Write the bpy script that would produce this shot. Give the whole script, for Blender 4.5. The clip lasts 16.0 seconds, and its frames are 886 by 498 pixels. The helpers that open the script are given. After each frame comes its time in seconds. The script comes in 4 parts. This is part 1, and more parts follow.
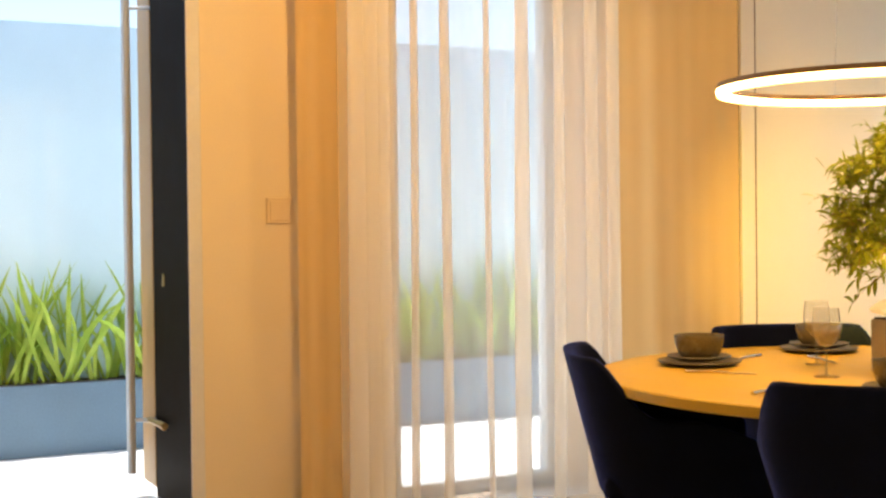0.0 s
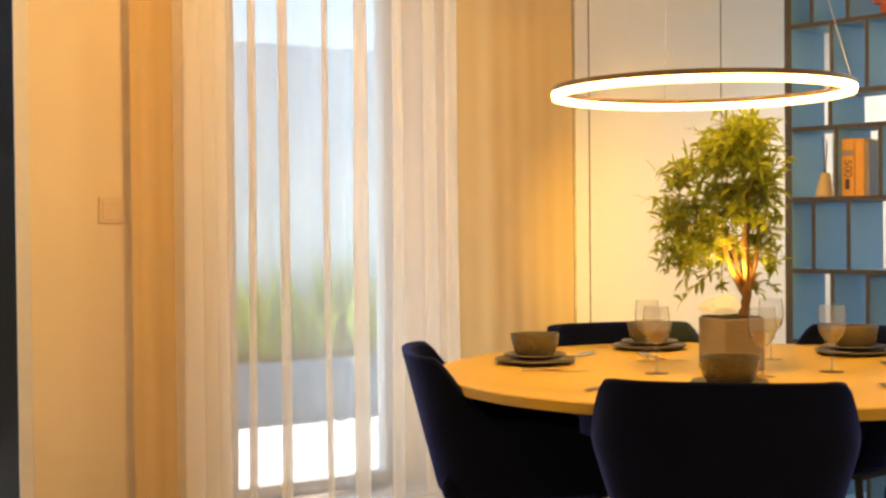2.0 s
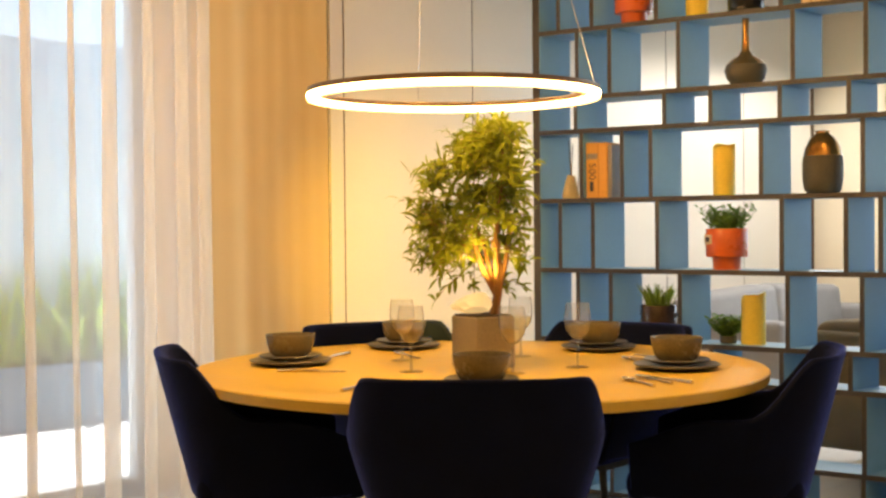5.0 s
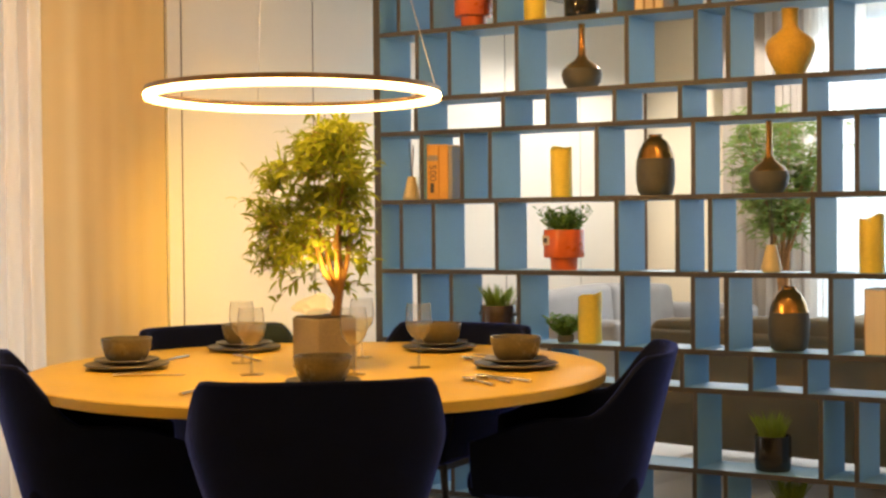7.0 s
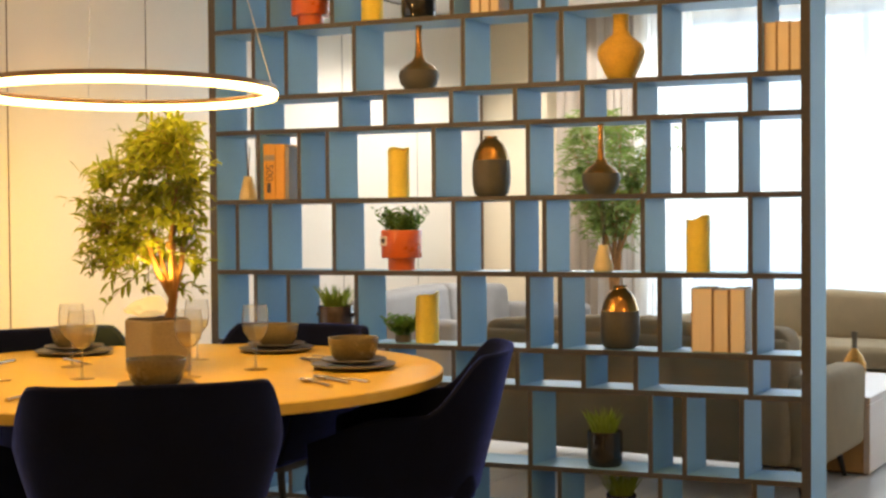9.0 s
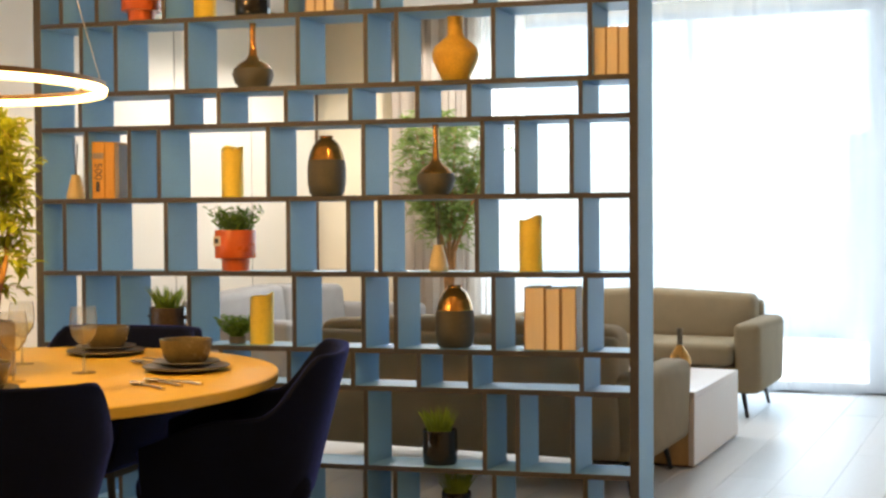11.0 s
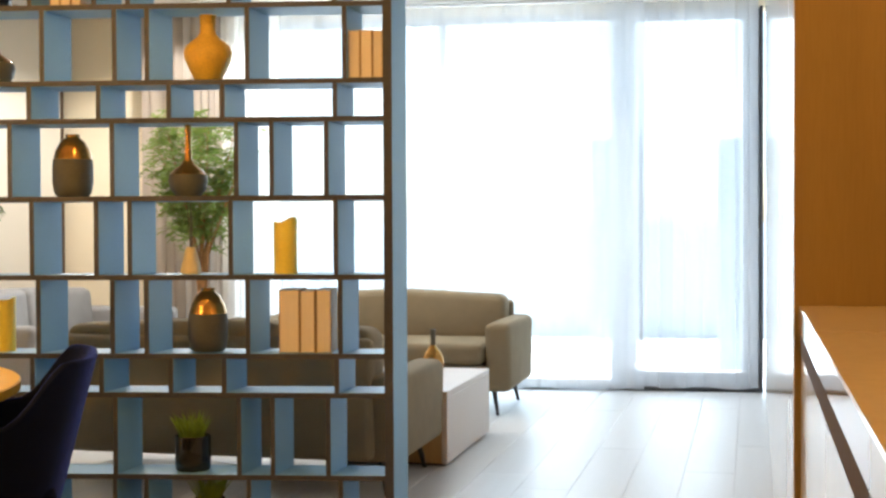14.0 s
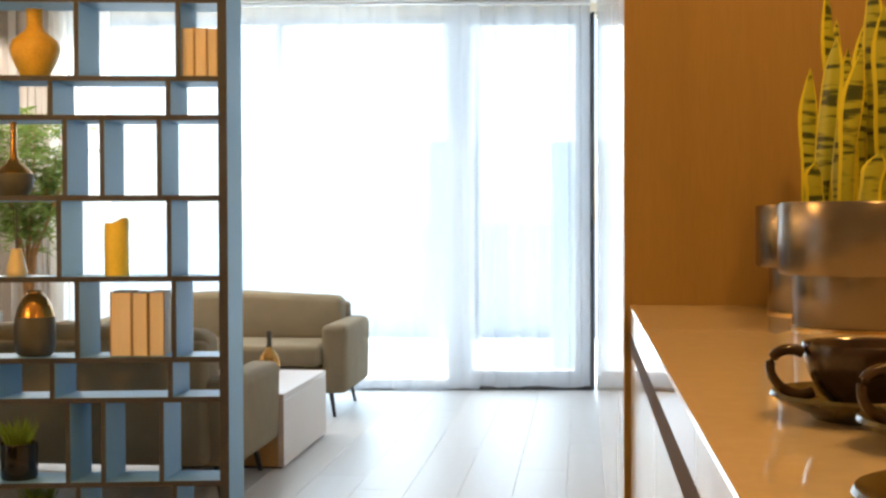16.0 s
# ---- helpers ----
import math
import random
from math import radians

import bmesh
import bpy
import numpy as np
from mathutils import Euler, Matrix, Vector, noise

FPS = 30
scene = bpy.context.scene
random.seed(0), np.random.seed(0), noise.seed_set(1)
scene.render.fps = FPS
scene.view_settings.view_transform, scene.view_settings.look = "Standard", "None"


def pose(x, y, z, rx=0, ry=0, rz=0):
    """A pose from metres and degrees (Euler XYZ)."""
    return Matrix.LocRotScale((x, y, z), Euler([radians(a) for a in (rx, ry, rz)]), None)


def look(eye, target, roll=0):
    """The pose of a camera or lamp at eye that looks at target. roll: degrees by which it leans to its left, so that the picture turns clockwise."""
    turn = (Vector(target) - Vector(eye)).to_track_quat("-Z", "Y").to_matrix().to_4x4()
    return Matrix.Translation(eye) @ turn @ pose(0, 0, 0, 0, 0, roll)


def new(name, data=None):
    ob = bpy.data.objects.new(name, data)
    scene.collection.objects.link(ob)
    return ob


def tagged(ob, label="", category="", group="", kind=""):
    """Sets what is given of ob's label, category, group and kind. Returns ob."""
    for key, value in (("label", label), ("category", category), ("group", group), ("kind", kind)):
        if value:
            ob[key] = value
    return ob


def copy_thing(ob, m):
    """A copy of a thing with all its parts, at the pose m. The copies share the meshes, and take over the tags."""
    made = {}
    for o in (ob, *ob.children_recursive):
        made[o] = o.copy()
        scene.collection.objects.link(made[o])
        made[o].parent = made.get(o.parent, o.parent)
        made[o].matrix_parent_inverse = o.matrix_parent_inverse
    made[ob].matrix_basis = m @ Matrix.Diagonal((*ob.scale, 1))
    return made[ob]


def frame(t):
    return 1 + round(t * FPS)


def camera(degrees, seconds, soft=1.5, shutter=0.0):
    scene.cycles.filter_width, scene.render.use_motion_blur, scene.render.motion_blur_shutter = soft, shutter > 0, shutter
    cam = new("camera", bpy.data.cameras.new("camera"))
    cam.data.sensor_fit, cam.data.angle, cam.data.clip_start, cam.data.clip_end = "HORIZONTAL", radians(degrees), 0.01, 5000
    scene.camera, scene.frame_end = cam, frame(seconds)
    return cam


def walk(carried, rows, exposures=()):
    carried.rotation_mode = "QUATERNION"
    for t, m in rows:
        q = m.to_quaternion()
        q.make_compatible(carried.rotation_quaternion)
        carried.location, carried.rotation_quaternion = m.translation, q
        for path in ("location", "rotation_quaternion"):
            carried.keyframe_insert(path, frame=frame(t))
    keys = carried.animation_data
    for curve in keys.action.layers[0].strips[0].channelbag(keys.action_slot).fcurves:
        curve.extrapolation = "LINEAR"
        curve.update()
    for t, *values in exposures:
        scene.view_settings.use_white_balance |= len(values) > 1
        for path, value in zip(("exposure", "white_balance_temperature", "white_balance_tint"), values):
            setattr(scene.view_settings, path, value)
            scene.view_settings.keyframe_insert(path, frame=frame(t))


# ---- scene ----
cam = camera(37.69, 16.0, soft=2.6)
EYE = (0.0, 0.0, 1.205)
PATH = [
    (0.0, 63.44, -0.93, 0.66),
    (0.5, 61.65, -0.95, 0.60),
    (1.0, 59.85, -0.97, 0.58),
    (1.5, 58.13, -0.99, 0.55),
    (2.0, 56.33, -1.00, 0.56),
    (2.5, 54.62, -1.02, 0.49),
    (3.0, 52.80, -1.03, 0.52),
    (3.5, 50.90, -1.04, 0.47),
    (4.0, 49.16, -1.05, 0.47),
    (6.5, 40.21, -1.10, 0.53),
    (7.0, 38.56, -1.09, 0.51),
    (7.5, 36.78, -1.10, 0.50),
    (8.0, 34.97, -1.12, 0.47),
    (8.5, 33.22, -1.12, 0.48),
    (9.0, 31.40, -1.13, 0.45),
    (11.5, 22.37, -1.18, 0.36),
    (12.0, 20.58, -1.17, 0.34),
    (12.5, 18.73, -1.16, 0.33),
    (13.0, 16.97, -1.15, 0.30),
    (13.5, 15.14, -1.16, 0.31),
    (14.0, 13.36, -1.15, 0.28),
    (14.5, 11.54, -1.15, 0.25),
    (15.0, 9.79, -1.15, 0.25),
    (15.5, 7.95, -1.14, 0.22),
    (16.0, 6.17, -1.13, 0.18),
]
walk(cam, [(t, pose(*EYE, 90 + p, r, y)) for t, y, p, r in PATH])

# ---- light ----
EXPOSURE = 0.87
scene.view_settings.exposure = EXPOSURE
world = bpy.data.worlds.new("sky")
scene.world = world
world.use_nodes = True
sky = world.node_tree.nodes.new("ShaderNodeTexSky")
sky.sky_type, sky.sun_disc = "NISHITA", False
sky.sun_elevation, sky.sun_rotation = radians(78), radians(332)
bg = world.node_tree.nodes["Background"]
bg.inputs["Strength"].default_value = 0.15
world.node_tree.links.new(sky.outputs[0], bg.inputs["Color"])


sun = bpy.data.lights.new("sun", "SUN")
sun.energy, sun.angle, sun.color = 4.5, radians(0.53), (1.0, 0.95, 0.88)
new("sun", sun).matrix_world = look((-0.8, 1.5, 8.0), (0, 0, 0))


def area_lamp(name, at, towards, sx, sy, watts, colour):
    data = bpy.data.lights.new(name, "AREA")
    data.shape, data.size, data.size_y, data.energy, data.color = "RECTANGLE", sx, sy, watts, colour
    ob = new(name, data)
    ob.matrix_world = look(at, towards)
    return ob


def spot_lamp(name, at, towards, watts, colour, size=70, radius=0.02, blend=0.6):
    data = bpy.data.lights.new(name, "SPOT")
    data.energy, data.color, data.spot_size, data.spot_blend, data.shadow_soft_size = watts, colour, radians(size), blend, radius
    ob = new(name, data)
    ob.matrix_world = look(at, towards)
    return ob


WARM = (1.0, 0.54, 0.155)
SOFT = (1.0, 0.95, 0.90)
# daylight in the window openings
area_lamp("window_daylight", (-1.9, 10.35, 1.45), (-1.9, 0, 1.35), 4.6, 3.0, 118, (0.70, 0.87, 1.0))
area_lamp("side_window_daylight", (-5.95, 2.02, 1.25), (-5.1, 2.95, 1.25), 0.7, 2.3, 12, (0.84, 0.93, 1.0))
# unseen ceiling spots, added to brighten the rooms
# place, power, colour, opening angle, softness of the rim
FILL_SPOTS = [(-3.35, 1.5, 60, WARM, 166, 0.12), (-4.0, 4.4, 8, WARM, 166, 0.12), (-2.70, 2.85, 62, WARM, 62, 0.5), (-1.7, 3.7, 17, WARM, 166, 0.12),
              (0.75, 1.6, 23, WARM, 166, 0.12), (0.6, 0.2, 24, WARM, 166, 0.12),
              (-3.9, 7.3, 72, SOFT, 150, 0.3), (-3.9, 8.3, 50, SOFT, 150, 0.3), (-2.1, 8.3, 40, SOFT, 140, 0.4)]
for cx, cy, w, tone, wide, rim in FILL_SPOTS:
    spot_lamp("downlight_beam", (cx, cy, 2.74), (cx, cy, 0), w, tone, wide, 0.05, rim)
# the rock lamp's beam in the planter
spot_lamp("rock_lamp_beam", (-2.826, 2.955, 1.035), (-2.88, 3.02, 1.45), 2.6, (1.0, 0.60, 0.12), 172, 0.012)
# hidden spot added behind the trunk for the yellow glow on the wall
spot_lamp("rock_lamp_back_beam", (-2.965, 3.07, 0.95), (-5.2, 4.745, 1.12), 170, (1.0, 0.58, 0.04), 44, 0.012, 1.0)


# ---- materials ----
def shader(name, colour, rough=0.5, metal=0.0, vary=0.12, scale=6.0, fine=60.0, bump=0.1, stretch=(1, 1, 1), second=None, spec=0.5, rvary=0.1, ramp=(0.35, 0.65), per_object=0.0):
    m = bpy.data.materials.new(name)
    m.use_nodes = True
    t = m.node_tree
    b = t.nodes["Principled BSDF"]
    tc = t.nodes.new("ShaderNodeTexCoord")
    mp = t.nodes.new("ShaderNodeMapping")
    mp.inputs["Scale"].default_value = stretch
    t.links.new(tc.outputs["Object"], mp.inputs["Vector"])
    big = t.nodes.new("ShaderNodeTexNoise")
    big.inputs["Scale"].default_value, big.inputs["Detail"].default_value = scale, 5
    small = t.nodes.new("ShaderNodeTexNoise")
    small.inputs["Scale"].default_value, small.inputs["Detail"].default_value = fine, 4
    for n in (big, small):
        t.links.new(mp.outputs[0], n.inputs["Vector"])
    add = t.nodes.new("ShaderNodeMath")
    add.operation = "ADD"
    t.links.new(big.outputs["Fac"], add.inputs[0])
    t.links.new(small.outputs["Fac"], add.inputs[1])
    half = t.nodes.new("ShaderNodeMath")
    half.operation = "MULTIPLY"
    half.inputs[1].default_value = 0.5
    t.links.new(add.outputs[0], half.inputs[0])
    cr = t.nodes.new("ShaderNodeValToRGB")
    cr.color_ramp.elements[0].position, cr.color_ramp.elements[1].position = ramp
    dark = tuple(c * (1 - vary) for c in colour) if second is None else second
    light = tuple(min(1, c * (1 + vary)) for c in colour) if second is None else colour
    cr.color_ramp.elements[0].color, cr.color_ramp.elements[1].color = (*dark, 1), (*light, 1)
    t.links.new(half.outputs[0], cr.inputs[0])
    out = cr.outputs[0]
    if per_object:
        info = t.nodes.new("ShaderNodeObjectInfo")
        rng = t.nodes.new("ShaderNodeMapRange")
        rng.inputs["To Min"].default_value, rng.inputs["To Max"].default_value = 1 - per_object, 1 + per_object
        t.links.new(info.outputs["Random"], rng.inputs["Value"])
        hs = t.nodes.new("ShaderNodeHueSaturation")
        t.links.new(rng.outputs[0], hs.inputs["Value"])
        t.links.new(out, hs.inputs["Color"])
        out = hs.outputs[0]
    t.links.new(out, b.inputs["Base Color"])
    rr = t.nodes.new("ShaderNodeMapRange")
    rr.inputs["To Min"].default_value, rr.inputs["To Max"].default_value = max(0.02, rough - rvary), min(1, rough + rvary)
    t.links.new(big.outputs["Fac"], rr.inputs["Value"])
    t.links.new(rr.outputs[0], b.inputs["Roughness"])
    b.inputs["Metallic"].default_value = metal
    b.inputs["Specular IOR Level"].default_value = spec
    if bump:
        bn = t.nodes.new("ShaderNodeBump")
        bn.inputs["Strength"].default_value, bn.inputs["Distance"].default_value = bump, 0.004
        t.links.new(small.outputs["Fac"], bn.inputs["Height"])
        t.links.new(bn.outputs[0], b.inputs["Normal"])
    return m


def cloth_sheer(name, colour, clear):
    m = bpy.data.materials.new(name)
    m.use_nodes = True
    t = m.node_tree
    t.nodes.remove(t.nodes["Principled BSDF"])
    out = t.nodes["Material Output"]
    tr = t.nodes.new("ShaderNodeBsdfTransparent")
    tl = t.nodes.new("ShaderNodeBsdfTranslucent")
    df = t.nodes.new("ShaderNodeBsdfDiffuse")
    tl.inputs["Color"].default_value = df.inputs["Color"].default_value = (*colour, 1)
    weave = t.nodes.new("ShaderNodeTexNoise")
    tc = t.nodes.new("ShaderNodeTexCoord")
    mp = t.nodes.new("ShaderNodeMapping")
    mp.inputs["Scale"].default_value = (1, 1, 0.02)
    t.links.new(tc.outputs["Object"], mp.inputs[0])
    t.links.new(mp.outputs[0], weave.inputs["Vector"])
    weave.inputs["Scale"].default_value = 11
    rng = t.nodes.new("ShaderNodeMapRange")
    rng.inputs["To Min"].default_value, rng.inputs["To Max"].default_value = max(0, clear - 0.03), clear + min(0.03, clear)
    t.links.new(weave.outputs["Fac"], rng.inputs["Value"])
    m1, m2 = t.nodes.new("ShaderNodeMixShader"), t.nodes.new("ShaderNodeMixShader")
    t.links.new(df.outputs[0], m1.inputs[1])
    t.links.new(tl.outputs[0], m1.inputs[2])
    m1.inputs[0].default_value = 0.5
    t.links.new(m1.outputs[0], m2.inputs[1])
    t.links.new(tr.outputs[0], m2.inputs[2])
    t.links.new(rng.outputs[0], m2.inputs[0])
    t.links.new(m2.outputs[0], out.inputs["Surface"])
    return m


def thin_glass(name, gloss, haze=0.0):
    m = bpy.data.materials.new(name)
    m.use_nodes = True
    t = m.node_tree
    t.nodes.remove(t.nodes["Principled BSDF"])
    tr, gl, mix, lw, df, veil = (t.nodes.new(k) for k in ("ShaderNodeBsdfTransparent", "ShaderNodeBsdfGlossy", "ShaderNodeMixShader", "ShaderNodeLayerWeight", "ShaderNodeBsdfTranslucent", "ShaderNodeMixShader"))
    tr.inputs["Color"].default_value = (0.97, 0.975, 0.97, 1)
    gl.inputs["Roughness"].default_value = 0.06 if haze else 0.02
    lw.inputs["Blend"].default_value = gloss
    veil.inputs[0].default_value = haze
    t.links.new(tr.outputs[0], veil.inputs[1])
    t.links.new(df.outputs[0], veil.inputs[2])
    t.links.new(lw.outputs["Fresnel"], mix.inputs[0])
    t.links.new(veil.outputs[0], mix.inputs[1])
    t.links.new(gl.outputs[0], mix.inputs[2])
    t.links.new(mix.outputs[0], t.nodes["Material Output"].inputs["Surface"])
    return m


def tinted(name, colour):
    m = thin_glass(name, 0.05, 0.06)
    for n in m.node_tree.nodes:
        if n.type == "BSDF_TRANSPARENT":
            n.inputs["Color"].default_value = (*colour, 1)
    return m


def glow(name, colour, strength):
    m = bpy.data.materials.new(name)
    m.use_nodes = True
    b = m.node_tree.nodes["Principled BSDF"]
    b.inputs["Emission Color"].default_value = (*colour, 1)
    b.inputs["Emission Strength"].default_value = strength
    b.inputs["Base Color"].default_value = (0.8, 0.8, 0.8, 1)
    return m


def leaf_shader(name, colour, second, scale=25.0, gloss=0.4):
    m = shader(name, colour, 0.42, 0, 0.2, scale, 120, 0.15, second=second, spec=gloss)
    b = m.node_tree.nodes["Principled BSDF"]
    t = m.node_tree
    tl, mix = t.nodes.new("ShaderNodeBsdfTranslucent"), t.nodes.new("ShaderNodeMixShader")
    t.links.new(b.inputs["Base Color"].links[0].from_socket, tl.inputs["Color"])
    mix.inputs[0].default_value = 0.4
    t.links.new(b.outputs[0], mix.inputs[1])
    t.links.new(tl.outputs[0], mix.inputs[2])
    t.links.new(mix.outputs[0], t.nodes["Material Output"].inputs["Surface"])
    return m


def velvet(name, colour):
    m = shader(name, colour, 0.85, vary=0.25, scale=9, fine=420, bump=0.35, spec=0.08)
    b = m.node_tree.nodes["Principled BSDF"]
    b.inputs["Sheen Weight"].default_value, b.inputs["Sheen Roughness"].default_value = 1.0, 0.34
    b.inputs["Sheen Tint"].default_value = (0.09, 0.15, 0.75, 1)
    return m


M = dict(
    plaster=shader("cream_plaster", (0.80, 0.70, 0.52), 0.85, vary=0.03, scale=1.3, fine=140, bump=0.06),
    ceiling=shader("white_ceiling_paint", (0.82, 0.80, 0.76), 0.9, vary=0.02, scale=1, fine=150, bump=0.04),
    panel=shader("cream_lacquer_panel", (0.72, 0.66, 0.56), 0.38, vary=0.02, scale=1.2, fine=90, bump=0.02),
    joint=shader("floor_joint", (0.30, 0.25, 0.20), 0.8, vary=0.2, bump=0),
    gap=shader("shadow_gap", (0.085, 0.052, 0.028), 0.8, vary=0.2, bump=0),
    oak=shader("pale_oak_board", (0.60, 0.60, 0.595), 0.36, vary=0.1, scale=2.2, fine=26, bump=0.0, stretch=(9, 0.35, 9), second=(0.565, 0.56, 0.55), rvary=0.012, per_object=0.05),
    table=shader("oak_veneer", (0.63, 0.425, 0.045), 0.45, vary=0.1, scale=2.0, fine=30, bump=0.05, stretch=(1.2, 12, 12), second=(0.55, 0.36, 0.036)),
    brown=shader("stained_oak_panel", (0.37, 0.225, 0.060), 0.5, vary=0.1, scale=1.5, fine=26, bump=0.06, stretch=(14, 14, 0.7), second=(0.32, 0.188, 0.048)),
    white_gloss=shader("white_gloss_lacquer", (0.74, 0.73, 0.72), 0.12, vary=0.02, scale=2, bump=0.0, rvary=0.04),
    stone=shader("polished_quartz_worktop", (0.74, 0.62, 0.45), 0.05, vary=0.05, scale=3.5, fine=45, bump=0.0, rvary=0.015, spec=0.75),
    blue=shader("slate_blue_lacquer", (0.165, 0.365, 0.575), 0.5, vary=0.06, scale=5, fine=120, bump=0.08),
    navy=velvet("navy_velvet", (0.0035, 0.006, 0.022)),
    blackmetal=shader("black_powder_coat", (0.018, 0.017, 0.017), 0.45, vary=0.2, scale=20, bump=0.05),
    bronze=shader("bronze_ring_metal", (0.19, 0.12, 0.07), 0.4, 0.6, 0.15, 14, bump=0.03),
    chrome=shader("brushed_steel", (0.50, 0.56, 0.62), 0.5, 0.25, 0.03, 6, 40, 0),
    brass=shader("aged_brass", (0.60, 0.40, 0.16), 0.3, 1.0, 0.15, 18, 90, 0.06),
    wire=shader("steel_wire", (0.6, 0.57, 0.52), 0.4, 0.8, bump=0),
    crock=shader("olive_stoneware", (0.185, 0.155, 0.085), 0.25, vary=0.25, scale=14, fine=150, bump=0.12, second=(0.125, 0.105, 0.060)),
    plate=shader("charcoal_stoneware", (0.080, 0.075, 0.062), 0.38, vary=0.2, scale=12, fine=160, bump=0.12),
    steel=shader("cutlery_steel", (0.62, 0.55, 0.45), 0.22, 1.0, 0.1, 25, bump=0.02),
    concrete=shader("grey_concrete", (0.28, 0.235, 0.165), 0.8, vary=0.12, scale=9, fine=110, bump=0.3),
    chalk=glow("glowing_quartz_rock", (1.0, 0.66, 0.26), 0.3),
    bark=shader("pale_bark", (0.27, 0.135, 0.045), 0.8, vary=0.3, scale=18, fine=90, bump=0.6, stretch=(1, 1, 0.3)),
    ficus=leaf_shader("weeping_fig_leaf", (0.36, 0.40, 0.030), (0.20, 0.25, 0.018), gloss=0.12),
    tree=leaf_shader("feathery_green_leaf", (0.23, 0.32, 0.07), (0.12, 0.19, 0.035)),
    grass=leaf_shader("grass_blade_green", (0.34, 0.42, 0.045), (0.17, 0.25, 0.025)),
    herb=leaf_shader("herb_leaf_green", (0.20, 0.34, 0.05), (0.09, 0.18, 0.03)),
    strap=leaf_shader("strap_leaf_green", (0.46, 0.56, 0.09), (0.22, 0.38, 0.05), 9),
    sofa=shader("taupe_woven_upholstery", (0.24, 0.195, 0.125), 0.9, vary=0.1, scale=8, fine=330, bump=0.5, spec=0.2),
    grey_sofa=shader("grey_woven_upholstery", (0.31, 0.305, 0.30), 0.9, vary=0.08, scale=8, fine=330, bump=0.4, spec=0.2),
    block=shader("sand_lacquer_table", (0.52, 0.44, 0.37), 0.35, vary=0.04, scale=4, fine=90, bump=0.03),
    orange=shader("orange_glaze", (0.62, 0.115, 0.016), 0.3, vary=0.08, scale=15, fine=120, bump=0.05),
    yellow_wax=shader("yellow_candle_wax", (0.88, 0.64, 0.065), 0.5, vary=0.06, scale=14, fine=80, bump=0.08),
    cream_wax=shader("cream_ceramic", (0.72, 0.55, 0.26), 0.45, vary=0.06, scale=12, bump=0.05),
    ochre=shader("ochre_textured_glaze", (0.66, 0.38, 0.035), 0.55, vary=0.15, scale=20, fine=110, bump=0.5),
    black_glaze=shader("black_glaze", (0.012, 0.011, 0.010), 0.12, vary=0.2, scale=12, bump=0.02),
    mattegrey=shader("matte_dark_stoneware", (0.085, 0.077, 0.056), 0.62, vary=0.15, scale=18, fine=140, bump=0.2),
    goldglaze=shader("bronze_gold_glaze", (0.42, 0.22, 0.055), 0.22, 0.85, 0.2, 16, bump=0.04),
    paper=shader("book_paper", (0.84, 0.70, 0.50), 0.8, vary=0.1, scale=4, fine=60, bump=0.25, stretch=(60, 60, 0.5)),
    book_cover=shader("tan_book_cover", (0.50, 0.33, 0.17), 0.6, vary=0.1, scale=10, bump=0.08),
    book_orange=shader("orange_book_cover", (0.70, 0.36, 0.06), 0.5, vary=0.06, scale=10, bump=0.05),
    book_grey=shader("grey_book_cover", (0.30, 0.27, 0.24), 0.6, vary=0.08, scale=10, bump=0.05),
    ink=shader("dark_print", (0.05, 0.045, 0.05), 0.6, vary=0.1, bump=0),
    label=shader("paper_label", (0.70, 0.62, 0.50), 0.7, vary=0.05, bump=0),
    twig=shader("dark_reed", (0.10, 0.07, 0.045), 0.7, vary=0.2, bump=0.1),
    soil=shader("potting_soil", (0.045, 0.032, 0.022), 0.95, vary=0.4, scale=60, fine=200, bump=0.8),
    gunmetal=shader("brushed_gunmetal", (0.27, 0.225, 0.18), 0.27, 0.95, 0.02, 3, 60, 0.0, rvary=0.01),
    cup=shader("dark_brown_glaze", (0.055, 0.032, 0.020), 0.16, vary=0.3, scale=12, fine=90, bump=0.04),
    saucer=shader("moss_brown_glaze", (0.095, 0.075, 0.028), 0.22, vary=0.25, scale=14, bump=0.04),
    snake=None,
    sheer=cloth_sheer("white_sheer_voile", (0.80, 0.83, 0.86), 0.60),
    fine_voile=cloth_sheer("fine_white_voile", (0.94, 0.94, 0.94), 0.60),
    pleat_voile=cloth_sheer("gathered_voile", (0.94, 0.92, 0.88), 0.26),
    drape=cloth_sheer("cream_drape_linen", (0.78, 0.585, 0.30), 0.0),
    taupe_drape=cloth_sheer("taupe_drape_linen", (0.52, 0.45, 0.38), 0.0),
    wineglass=thin_glass("clear_crystal", 0.07, 0.17),
    wine=tinted("pale_wine", (1.0, 0.88, 0.60)),
    pane=thin_glass("window_pane", 0.08),
    ring=glow("lamp_diffuser", (1.0, 0.58, 0.19), 50),
    ring_glow_fade=glow("fading_glow", (1.0, 0.56, 0.16), 4.5),
    edge=shader("shaded_board_front", (0.056, 0.051, 0.050), 0.5, vary=0.15, scale=8, bump=0.05),
    frame=shader("white_window_frame", (0.72, 0.73, 0.74), 0.45, vary=0.03, bump=0.02),
    window_frame=shader("grey_white_window_frame", (0.48, 0.50, 0.52), 0.5, vary=0.03, bump=0.02),
    darkframe=shader("anthracite_frame", (0.030, 0.032, 0.035), 0.45, vary=0.15, bump=0.03),
    door_black=shader("black_lacquer_door", (0.014, 0.009, 0.005), 0.6, vary=0.25, scale=7, fine=60, bump=0.02, spec=0.03),
